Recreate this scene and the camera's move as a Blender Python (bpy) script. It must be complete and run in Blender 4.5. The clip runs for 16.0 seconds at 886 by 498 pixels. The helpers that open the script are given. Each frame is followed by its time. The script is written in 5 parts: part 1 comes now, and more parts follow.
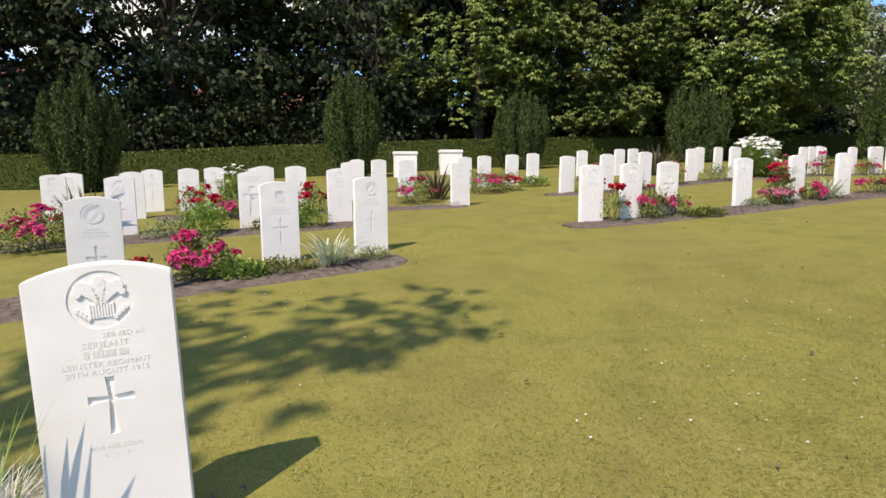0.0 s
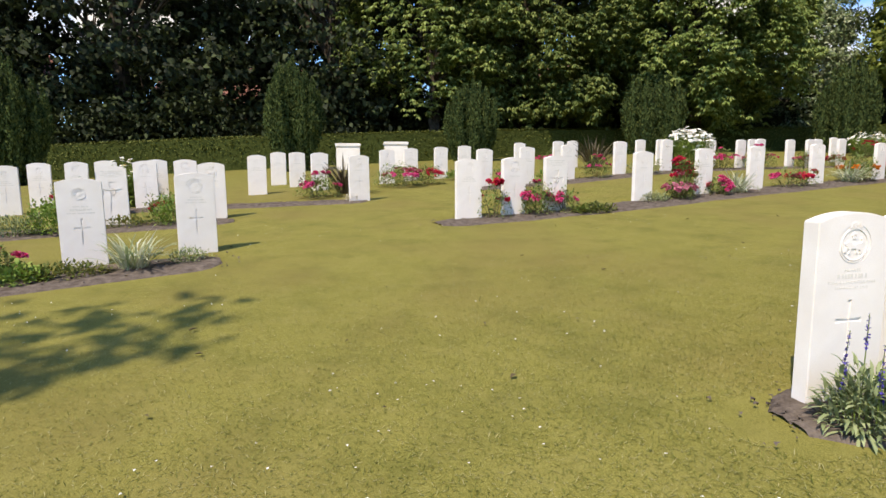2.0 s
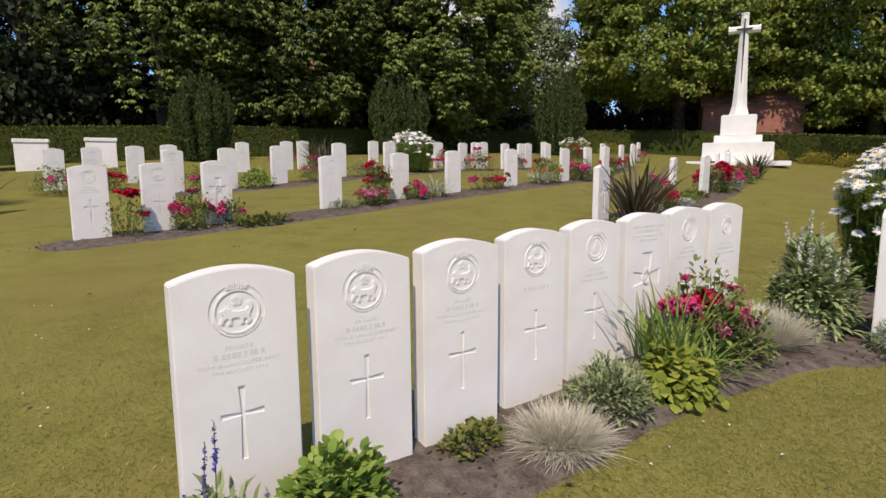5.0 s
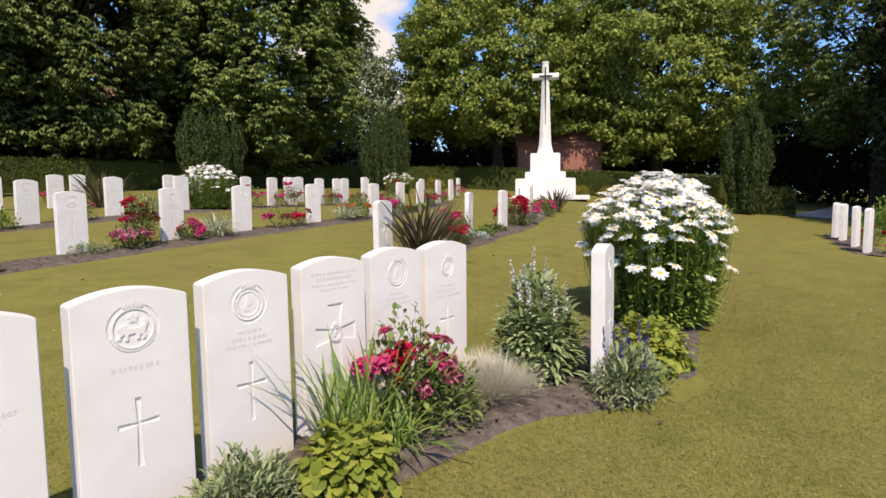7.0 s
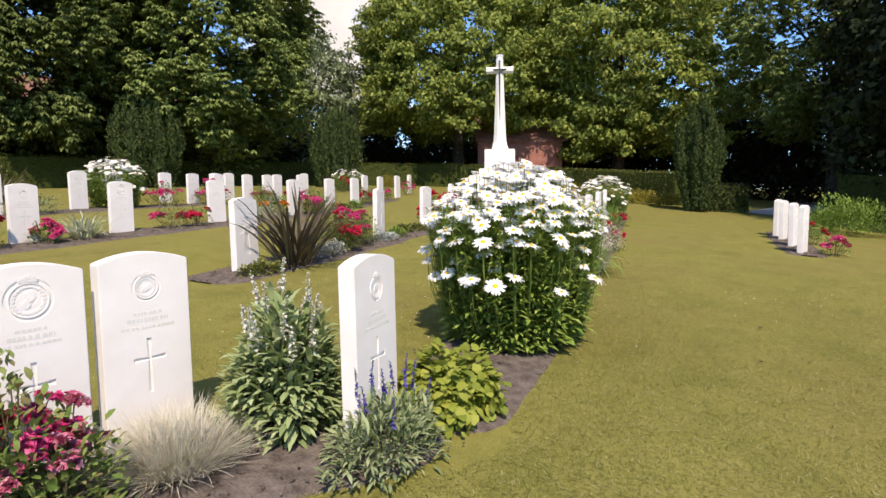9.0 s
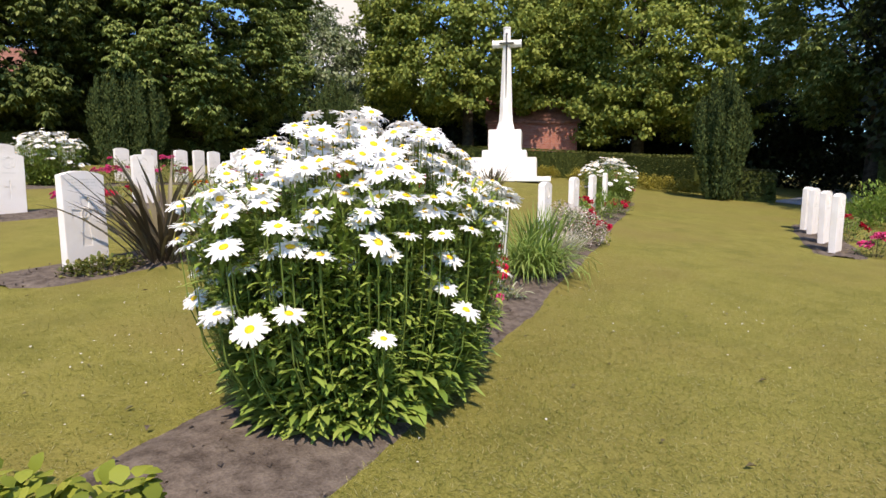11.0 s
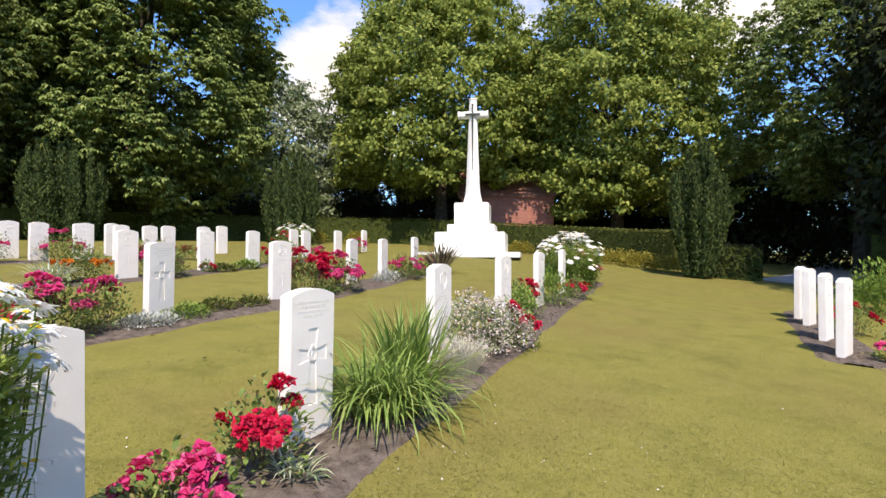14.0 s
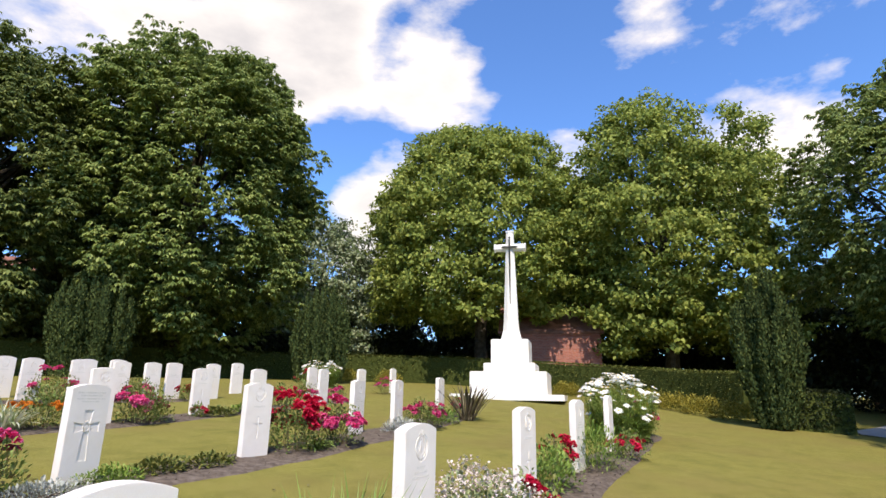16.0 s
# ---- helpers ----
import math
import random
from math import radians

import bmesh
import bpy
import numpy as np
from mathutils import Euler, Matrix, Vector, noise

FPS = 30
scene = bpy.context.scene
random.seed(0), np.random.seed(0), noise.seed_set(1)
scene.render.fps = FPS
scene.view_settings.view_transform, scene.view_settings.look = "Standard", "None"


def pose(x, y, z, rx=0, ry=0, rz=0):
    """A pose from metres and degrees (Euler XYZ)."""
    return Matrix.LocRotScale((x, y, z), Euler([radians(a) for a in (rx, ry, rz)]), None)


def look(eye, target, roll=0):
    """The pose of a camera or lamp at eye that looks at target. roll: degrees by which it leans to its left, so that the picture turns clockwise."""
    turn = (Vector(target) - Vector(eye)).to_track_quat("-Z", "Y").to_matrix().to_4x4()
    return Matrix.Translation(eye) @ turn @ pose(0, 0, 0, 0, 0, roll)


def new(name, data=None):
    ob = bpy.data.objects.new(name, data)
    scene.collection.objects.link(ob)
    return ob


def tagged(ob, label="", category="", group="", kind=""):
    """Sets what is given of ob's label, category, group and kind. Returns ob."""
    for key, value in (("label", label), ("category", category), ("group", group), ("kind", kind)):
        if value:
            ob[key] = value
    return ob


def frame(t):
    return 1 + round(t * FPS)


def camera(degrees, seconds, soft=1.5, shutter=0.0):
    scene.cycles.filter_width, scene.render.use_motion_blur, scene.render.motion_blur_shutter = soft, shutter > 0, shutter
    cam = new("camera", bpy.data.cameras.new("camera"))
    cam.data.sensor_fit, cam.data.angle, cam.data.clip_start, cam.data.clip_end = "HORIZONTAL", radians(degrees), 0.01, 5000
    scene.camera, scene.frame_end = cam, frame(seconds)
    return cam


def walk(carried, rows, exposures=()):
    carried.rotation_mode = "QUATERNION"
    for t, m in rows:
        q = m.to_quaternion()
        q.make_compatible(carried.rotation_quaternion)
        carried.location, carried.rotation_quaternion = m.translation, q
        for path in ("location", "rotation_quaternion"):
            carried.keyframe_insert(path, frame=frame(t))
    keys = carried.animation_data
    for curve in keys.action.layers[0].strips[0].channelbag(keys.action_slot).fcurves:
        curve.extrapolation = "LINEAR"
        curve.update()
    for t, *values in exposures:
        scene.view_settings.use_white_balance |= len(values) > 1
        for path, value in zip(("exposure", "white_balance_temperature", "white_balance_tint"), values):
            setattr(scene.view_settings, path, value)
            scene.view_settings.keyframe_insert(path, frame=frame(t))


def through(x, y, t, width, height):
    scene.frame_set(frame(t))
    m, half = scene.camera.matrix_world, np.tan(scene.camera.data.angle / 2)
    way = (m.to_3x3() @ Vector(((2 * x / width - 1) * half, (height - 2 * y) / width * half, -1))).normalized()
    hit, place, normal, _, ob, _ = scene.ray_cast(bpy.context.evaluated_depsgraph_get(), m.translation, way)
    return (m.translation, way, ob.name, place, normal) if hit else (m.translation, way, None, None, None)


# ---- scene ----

cam = camera(76.0, 16.0)
PATH = [
    (0, (0.068, 0.007, 1.124), (0.121, 1.991, 0.881), -0.2),
    (0.5, (0.481, 0.15, 1.113), (0.532, 2.133, 0.861), -0.2),
    (1, (0.868, 0.228, 1.123), (0.939, 2.21, 0.866), -0.2),
    (1.5, (1.247, 0.25, 1.164), (1.323, 2.231, 0.899), -0.2),
    (2, (1.664, 0.32, 1.167), (1.759, 2.299, 0.894), -0.2),
    (2.5, (2.064, 0.346, 1.164), (2.365, 2.304, 0.888), -0.4),
    (3, (2.43, 0.386, 1.172), (2.903, 2.309, 0.888), -0.4),
    (5.5, (3.54, 0.878, 1.295), (4.487, 2.62, 1.031), -0.2),
    (6, (3.739, 0.916, 1.287), (4.851, 2.563, 1.06), -0.3),
    (6.5, (3.996, 0.907, 1.288), (5.2, 2.493, 1.095), -0.2),
    (7, (4.373, 0.841, 1.284), (5.647, 2.374, 1.118), -0.6),
    (7.5, (4.715, 0.834, 1.258), (6.003, 2.356, 1.102), -0.5),
    (8, (5.077, 0.834, 1.281), (6.379, 2.344, 1.12), -0.6),
    (8.5, (5.494, 0.81, 1.237), (6.826, 2.293, 1.078), -0.6),
    (9, (5.825, 0.737, 1.264), (7.158, 2.219, 1.089), -0.7),
    (11.5, (8.086, 1.411, 1.204), (9.348, 2.946, 0.973), 0.2),
    (12, (8.44, 1.535, 1.215), (9.712, 3.062, 1.005), 0.1),
    (12.5, (8.773, 1.665, 1.216), (10.064, 3.186, 1.081), 0.1),
    (13, (9.085, 1.81, 1.273), (10.383, 3.329, 1.175), 0.1),
    (13.5, (9.475, 1.899, 1.272), (10.782, 3.412, 1.223), 0.2),
    (14, (9.799, 2.005, 1.285), (11.097, 3.527, 1.318), 0.1),
    (14.5, (10.137, 2.181, 1.349), (11.409, 3.714, 1.525), 0.3),
    (15, (10.439, 2.326, 1.353), (11.672, 3.867, 1.673), 0.5),
    (15.5, (10.734, 2.502, 1.374), (11.895, 4.062, 1.842), 0.7),
    (16, (10.948, 2.728, 1.385), (12.075, 4.3, 1.892), 0.8),
]
EXPOSURES = [(0.0, 0.36, 7700, 13.5), (1.0, 0.36, 7700, 13), (3.0, 0.13, 7700, 13.5), (5.5, -0.22, 7700, 17), (6.5, -0.02, 7700, 17), (7.5, 0.15, 7650, 17), (9.0, 0.28, 7600, 17), (12.5, 0.34, 7600, 17), (14.0, 0.44, 7350, 16), (16.0, 0.36, 7250, 15)]
walk(cam, [(t, look(eye, target, roll)) for t, eye, target, roll in PATH], exposures=EXPOSURES)

# ---- light ----
SUN_TO = Vector((-0.34, -0.50, 0.80)).normalized()
SUN_ELEV = math.asin(SUN_TO.z)
SUN_AZIM = math.atan2(SUN_TO.x, SUN_TO.y)
sun = new("sun", bpy.data.lights.new("sun", "SUN"))
sun.data.energy, sun.data.angle, sun.data.color = 4.6, radians(0.55), (1.0, 0.955, 0.88)
sun.matrix_world = look(SUN_TO * 50, (0, 0, 0))


def make_world():
    world = bpy.data.worlds.new("sky")
    scene.world = world
    world.use_nodes = True
    nt = world.node_tree
    n, ln = nt.nodes, nt.links
    n.clear()
    out, bg = n.new("ShaderNodeOutputWorld"), n.new("ShaderNodeBackground")
    sky = n.new("ShaderNodeTexSky")
    sky.sky_type, sky.sun_disc = "NISHITA", False
    sky.sun_elevation, sky.sun_rotation = SUN_ELEV, SUN_AZIM
    sky.ozone_density, sky.air_density, sky.dust_density = 3.0, 1.0, 0.3
    # broken cumulus cloud laid over the clear sky
    tc = n.new("ShaderNodeTexCoord")
    mp = n.new("ShaderNodeMapping")
    mp.inputs["Scale"].default_value = (1.0, 1.0, 2.1)
    mp.inputs["Location"].default_value = CLOUD_SHIFT
    ns = n.new("ShaderNodeTexNoise")
    ns.inputs["Scale"].default_value, ns.inputs["Detail"].default_value, ns.inputs["Roughness"].default_value = 2.3, 10.0, 0.56
    rp = n.new("ShaderNodeValToRGB")
    rp.color_ramp.elements[0].position, rp.color_ramp.elements[1].position = 0.455, 0.545
    # darker undersides where the cloud is thick
    rp2 = n.new("ShaderNodeValToRGB")
    rp2.color_ramp.elements[0].position, rp2.color_ramp.elements[1].position = 0.56, 0.75
    rp2.color_ramp.elements[0].color, rp2.color_ramp.elements[1].color = (7.0, 7.1, 7.3, 1), (4.2, 4.4, 4.9, 1)
    blue = n.new("ShaderNodeMixRGB")
    blue.blend_type, blue.inputs[0].default_value, blue.inputs[2].default_value = "MULTIPLY", 1.0, (0.85, 1.35, 1.95, 1)
    mix = n.new("ShaderNodeMixRGB")
    ln.new(mp.outputs[0], ns.inputs["Vector"])
    # cloud banks: each gathers the noise round one direction
    ln.new(tc.outputs["Generated"], mp.inputs[0])
    total = ns.outputs["Fac"]
    for way, wide, gain in CLOUDS:
        dot = n.new("ShaderNodeVectorMath"); dot.operation = "DOT_PRODUCT"; dot.inputs[1].default_value = Vector(way).normalized()
        mr = n.new("ShaderNodeMapRange")
        for i, v in enumerate((math.cos(radians(wide)), math.cos(radians(wide * 0.35)), 0.0, gain)):
            mr.inputs[i + 1].default_value = v
        sm = n.new("ShaderNodeMath")
        ln.new(tc.outputs["Generated"], dot.inputs[0]); ln.new(dot.outputs["Value"], mr.inputs[0])
        ln.new(total, sm.inputs[0]); ln.new(mr.outputs[0], sm.inputs[1])
        total = sm.outputs[0]
    low = n.new("ShaderNodeMath"); low.inputs[1].default_value = -0.075
    ln.new(total, low.inputs[0])
    ln.new(low.outputs[0], rp.inputs[0]); ln.new(low.outputs[0], rp2.inputs[0])
    ln.new(sky.outputs[0], blue.inputs[1])
    ln.new(rp.outputs[0], mix.inputs[0]); ln.new(blue.outputs[0], mix.inputs[1]); ln.new(rp2.outputs[0], mix.inputs[2])
    ln.new(mix.outputs[0], bg.inputs[0])
    bg.inputs[1].default_value = 0.12
    ln.new(bg.outputs[0], out.inputs[0])


CLOUDS = [((0.16, 0.78, 0.62), 15, 0.15), ((0.38, 0.68, 0.63), 12, 0.13), ((0.50, 0.69, 0.525), 7, 0.10), ((0.47, 0.82, 0.31), 8, 0.14), ((0.70, 0.59, 0.40), 5, 0.13), ((0.86, 0.36, 0.37), 9, 0.13)]
CLOUD_SHIFT = (0.35, 0.1, 0.2)
make_world()

# ---- materials ----


def material(name, c1, c2, scale=8.0, rough=0.8, bump=0.2, fine=60.0, c3=None, big=0.7, spec=0.3, metal=0.0):
    """A surface of two colours in two scales of noise, with a third in large soft patches, and fine relief."""
    m = bpy.data.materials.new(name)
    m.use_nodes = True
    n, ln = m.node_tree.nodes, m.node_tree.links
    b = n["Principled BSDF"]
    b.inputs["Roughness"].default_value, b.inputs["Metallic"].default_value = rough, metal
    b.inputs["Specular IOR Level"].default_value = spec
    tc = n.new("ShaderNodeTexCoord")
    a = n.new("ShaderNodeTexNoise"); a.inputs["Scale"].default_value = scale; a.inputs["Detail"].default_value = 8
    f = n.new("ShaderNodeTexNoise"); f.inputs["Scale"].default_value = fine; f.inputs["Detail"].default_value = 5
    ad = n.new("ShaderNodeMath"); ad.operation = "MULTIPLY_ADD"; ad.inputs[1].default_value = 0.55
    r = n.new("ShaderNodeValToRGB")
    r.color_ramp.elements[0].position, r.color_ramp.elements[1].position = 0.55, 1.0
    r.color_ramp.elements[0].color, r.color_ramp.elements[1].color = (*c1, 1), (*c2, 1)
    for t in (a, f):
        ln.new(tc.outputs["Object"], t.inputs["Vector"])
    ln.new(f.outputs["Fac"], ad.inputs[0]); ln.new(a.outputs["Fac"], ad.inputs[2]); ln.new(ad.outputs[0], r.inputs[0])
    col = r.outputs[0]
    if c3:
        g = n.new("ShaderNodeTexNoise"); g.inputs["Scale"].default_value = big; g.inputs["Detail"].default_value = 6
        ln.new(tc.outputs["Object"], g.inputs["Vector"])
        gr = n.new("ShaderNodeValToRGB")
        gr.color_ramp.elements[0].position, gr.color_ramp.elements[1].position = 0.45, 0.68
        mx = n.new("ShaderNodeMixRGB"); mx.inputs[2].default_value = (*c3, 1)
        ln.new(g.outputs["Fac"], gr.inputs[0]); ln.new(gr.outputs[0], mx.inputs[0]); ln.new(col, mx.inputs[1])
        col = mx.outputs[0]
    ln.new(col, b.inputs["Base Color"])
    bp = n.new("ShaderNodeBump"); bp.inputs["Strength"].default_value = bump; bp.inputs["Distance"].default_value = 0.01
    ln.new(ad.outputs[0], bp.inputs["Height"]); ln.new(bp.outputs[0], b.inputs["Normal"])
    return m


def leaf_material(name, cols, rough=0.62, through=0.28, spec=0.18):
    """Foliage: each leaf takes its own shade between the colours; part of the light passes through."""
    m = bpy.data.materials.new(name)
    m.use_nodes = True
    n, ln = m.node_tree.nodes, m.node_tree.links
    b, out = n["Principled BSDF"], n["Material Output"]
    b.inputs["Roughness"].default_value = rough
    b.inputs["Specular IOR Level"].default_value = spec
    geo = n.new("ShaderNodeNewGeometry")
    r = n.new("ShaderNodeValToRGB")
    el = r.color_ramp.elements
    while len(el) < len(cols):
        el.new(0.5)
    for i, c in enumerate(cols):
        el[i].position, el[i].color = i / max(1, len(cols) - 1), (*c, 1)
    tr = n.new("ShaderNodeBsdfTranslucent")
    mx = n.new("ShaderNodeMixShader"); mx.inputs[0].default_value = through
    ln.new(geo.outputs["Random Per Island"], r.inputs[0])
    ln.new(r.outputs[0], b.inputs["Base Color"]); ln.new(r.outputs[0], tr.inputs[0])
    ln.new(b.outputs[0], mx.inputs[1]); ln.new(tr.outputs[0], mx.inputs[2]); ln.new(mx.outputs[0], out.inputs[0])
    return m


def lawn_material():
    """Mown grass: blade-fine grain, hand-wide mottles, and worn brownish patches a few metres across."""
    m = bpy.data.materials.new("lawn")
    m.use_nodes = True
    n, ln = m.node_tree.nodes, m.node_tree.links
    b = n["Principled BSDF"]
    b.inputs["Roughness"].default_value, b.inputs["Specular IOR Level"].default_value = 0.95, 0.08
    tc = n.new("ShaderNodeTexCoord")
    noise = []
    for scale, detail, rough in ((520.0, 3, 0.6), (190.0, 5, 0.65), (5.0, 6, 0.7), (0.55, 5, 0.6), (2.1, 6, 0.7)):
        t = n.new("ShaderNodeTexNoise")
        t.inputs["Scale"].default_value, t.inputs["Detail"].default_value, t.inputs["Roughness"].default_value = scale, detail, rough
        ln.new(tc.outputs["Object"], t.inputs["Vector"])
        noise.append(t)
    grain = n.new("ShaderNodeMath"); grain.operation = "MULTIPLY_ADD"; grain.inputs[1].default_value = 0.8
    ln.new(noise[0].outputs["Fac"], grain.inputs[0]); ln.new(noise[1].outputs["Fac"], grain.inputs[2])
    r = n.new("ShaderNodeValToRGB")
    e = r.color_ramp.elements
    e[0].position, e[1].position = 0.70, 1.12
    e[0].color, e[1].color = (0.094, 0.090, 0.021, 1), (0.258, 0.236, 0.066, 1)
    mid = e.new(0.88); mid.color = (0.163, 0.150, 0.033, 1)
    ln.new(grain.outputs[0], r.inputs[0])
    col = r.outputs[0]
    for t, lo, hi, tint in ((noise[2], 0.48, 0.72, (0.228, 0.202, 0.062, 1)), (noise[4], 0.46, 0.70, (0.098, 0.100, 0.023, 1)), (noise[3], 0.45, 0.68, (0.178, 0.142, 0.046, 1))):
        k = n.new("ShaderNodeMapRange")
        for q, v in enumerate((lo, hi, 0.0, 0.62)):
            k.inputs[q + 1].default_value = v
        mx = n.new("ShaderNodeMixRGB"); mx.inputs[2].default_value = tint
        ln.new(t.outputs["Fac"], k.inputs[0]); ln.new(k.outputs[0], mx.inputs[0]); ln.new(col, mx.inputs[1])
        col = mx.outputs[0]
    ln.new(col, b.inputs["Base Color"])
    bp = n.new("ShaderNodeBump"); bp.inputs["Strength"].default_value, bp.inputs["Distance"].default_value = 0.2, 0.004
    ln.new(grain.outputs[0], bp.inputs["Height"]); ln.new(bp.outputs[0], b.inputs["Normal"])
    return m


def brick_material():
    """Red brick in courses with pale mortar."""
    m = bpy.data.materials.new("red_brick")
    m.use_nodes = True
    n, ln = m.node_tree.nodes, m.node_tree.links
    b = n["Principled BSDF"]
    b.inputs["Roughness"].default_value = 0.9
    tc, mp, br = n.new("ShaderNodeTexCoord"), n.new("ShaderNodeMapping"), n.new("ShaderNodeTexBrick")
    mp.inputs["Rotation"].default_value = (radians(90), 0, 0)
    br.inputs["Color1"].default_value, br.inputs["Color2"].default_value, br.inputs["Mortar"].default_value = (0.40, 0.13, 0.085, 1), (0.27, 0.08, 0.055, 1), (0.34, 0.24, 0.19, 1)
    for k, v in (("Scale", 1.0), ("Mortar Size", 0.007), ("Brick Width", 0.225), ("Row Height", 0.075)):
        br.inputs[k].default_value = v
    ln.new(tc.outputs["Object"], mp.inputs[0]); ln.new(mp.outputs[0], br.inputs["Vector"])
    ln.new(br.outputs["Color"], b.inputs["Base Color"])
    return m


M_LAWN = lawn_material()
# Hedge core darker than its leaves: the shade inside is put into the colour.
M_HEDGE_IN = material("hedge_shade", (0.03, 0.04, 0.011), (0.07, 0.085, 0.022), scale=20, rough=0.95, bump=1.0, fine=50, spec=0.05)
M_SOIL = material("soil", (0.065, 0.050, 0.040), (0.175, 0.142, 0.115), scale=14.0, rough=0.97, bump=1.0, fine=90.0, spec=0.1)
M_STONE = material("white_limestone", (0.73, 0.685, 0.63), (0.815, 0.775, 0.725), scale=5.0, rough=0.85, bump=0.12, fine=180.0, c3=(0.70, 0.65, 0.59), big=2.2, spec=0.2)
M_ENGRAVE = material("cut_limestone", (0.60, 0.575, 0.52), (0.68, 0.655, 0.60), scale=9.0, rough=0.95, bump=0.2, fine=150.0, spec=0.1)
M_CROSS = material("pale_stone", (0.74, 0.72, 0.67), (0.82, 0.80, 0.755), scale=2.0, rough=0.85, bump=0.15, fine=60.0, c3=(0.70, 0.675, 0.62), big=0.8, spec=0.2)
M_BRONZE = material("dark_bronze", (0.03, 0.032, 0.03), (0.07, 0.075, 0.06), scale=8, rough=0.55, bump=0.1, metal=0.5)
M_BARK = material("bark", (0.035, 0.028, 0.02), (0.10, 0.082, 0.062), scale=6, rough=0.95, bump=1.0, fine=30, spec=0.1)
M_BRICK = brick_material()
M_TILE = material("roof_tile", (0.16, 0.07, 0.05), (0.30, 0.14, 0.10), scale=4, rough=0.9, bump=0.5, fine=20)
M_PAINT = material("white_paint", (0.72, 0.72, 0.70), (0.8, 0.8, 0.78), scale=3, rough=0.6, bump=0.05)
M_GLASS = material("dark_window_glass", (0.02, 0.025, 0.03), (0.04, 0.05, 0.06), scale=2, rough=0.08, bump=0.02, spec=0.6)
M_ASPH = material("paving", (0.30, 0.29, 0.28), (0.44, 0.43, 0.41), scale=5, rough=0.95, bump=0.4, fine=80)

L_CHEST = leaf_material("chestnut_leaf", [(0.095, 0.15, 0.040), (0.195, 0.255, 0.068), (0.35, 0.405, 0.135)], rough=0.55, through=0.36, spec=0.25)
# Darker copy of the chestnut leaf: shade on the second tree sits in the colour.
L_CHEST_SHADED = leaf_material("shaded_chestnut_leaf", [(0.065, 0.10, 0.028), (0.135, 0.175, 0.048), (0.25, 0.29, 0.095)], rough=0.55, through=0.34, spec=0.2)
L_BEECH = leaf_material("maple_leaf", [(0.125, 0.180, 0.038), (0.235, 0.290, 0.060), (0.38, 0.42, 0.105)], rough=0.65, through=0.38, spec=0.18)
# Near-black: shade on trees, undergrowth and hedge ends is put into this colour.
L_DARK_SHADE = leaf_material("dark_shaded_leaf", [(0.016, 0.022, 0.012), (0.03, 0.042, 0.018), (0.06, 0.08, 0.028)], rough=0.65, through=0.15)
L_PALE = leaf_material("whitebeam_leaf", [(0.104, 0.156, 0.060), (0.208, 0.260, 0.132), (0.390, 0.429, 0.288)], rough=0.5, through=0.25)
L_YEW = leaf_material("yew_needle", [(0.028, 0.048, 0.018), (0.062, 0.092, 0.030), (0.125, 0.158, 0.052)], rough=0.8, through=0.15, spec=0.06)
L_HEDGE = leaf_material("hedge_leaf", [(0.06, 0.082, 0.018), (0.115, 0.135, 0.03), (0.19, 0.20, 0.055)], rough=0.7, through=0.12)
L_GRASS = leaf_material("grass_blade", [(0.10, 0.12, 0.020), (0.165, 0.175, 0.035), (0.23, 0.225, 0.055), (0.42, 0.38, 0.19)], rough=0.7, through=0.3)

# ---- ground ----
GC = (-0.0317, 0.1263, 0.6367, -0.0688, 0.0883, -0.0142)


def ground(x, y):
    """Height of the lawn: it rises gently away from the path and levels out beyond the hedge."""
    u, v = np.clip(np.asarray(x, float), -14, 27) / 10, np.clip(np.asarray(y, float), -6, 27) / 10
    dip = 0.085 * np.exp(-((u - 1.04) / 0.2) ** 2 - ((v - 0.42) / 0.2) ** 2)
    rise = 0.09 * np.exp(-((u - 0.74) / 0.32) ** 2 - ((v - 1.5) / 0.36) ** 2)
    return GC[0] + GC[1] * u + GC[2] * v + GC[3] * u * u + GC[4] * u * v + GC[5] * v * v - dip + rise


def gz(x, y):
    return float(ground(x, y))


BEDS = {
    "z": [(-2.2, 0.75, 0.36), (-0.62, 1.62, 0.36)],
    "n": [(-3.4, 4.0, 0.45), (-1.9, 4.95, 0.45), (-0.2, 5.75, 0.36)],
    "s": [(3.14, 2.40, 0.27), (4.3, 2.63, 0.33), (5.5, 2.92, 0.33), (6.6, 3.0, 0.40), (7.5, 2.70, 0.40)],
    "p": [(7.4, 2.72, 0.42), (9.0, 3.52, 0.42), (11.0, 4.52, 0.37), (13.0, 5.52, 0.36), (16.0, 7.12, 0.33), (21.2, 9.95, 0.30)],
    "u": [(7.75, 6.45, 0.36), (10.0, 7.62, 0.42), (13.5, 9.45, 0.46), (17.0, 11.8, 0.42), (19.6, 13.7, 0.35)],
    "r": [(1.95, 7.62, 0.32), (4.0, 8.5, 0.38), (8.0, 10.55, 0.40), (12.0, 12.5, 0.40), (18.0, 16.9, 0.36)],
    "l": [(-7.5, 6.3, 0.40), (-4.2, 7.4, 0.45), (-0.9, 8.45, 0.36)],
    "w": [(-4.6, 9.9, 0.36), (0.8, 10.5, 0.36)],
    "f": [(2.6, 12.1, 0.36), (5.2, 13.0, 0.40), (8.4, 14.8, 0.40), (11.0, 16.2, 0.38), (14.0, 16.8, 0.36)],
    "d": [(16.3, 3.55, 0.34), (20.7, 5.4, 0.32)],
}


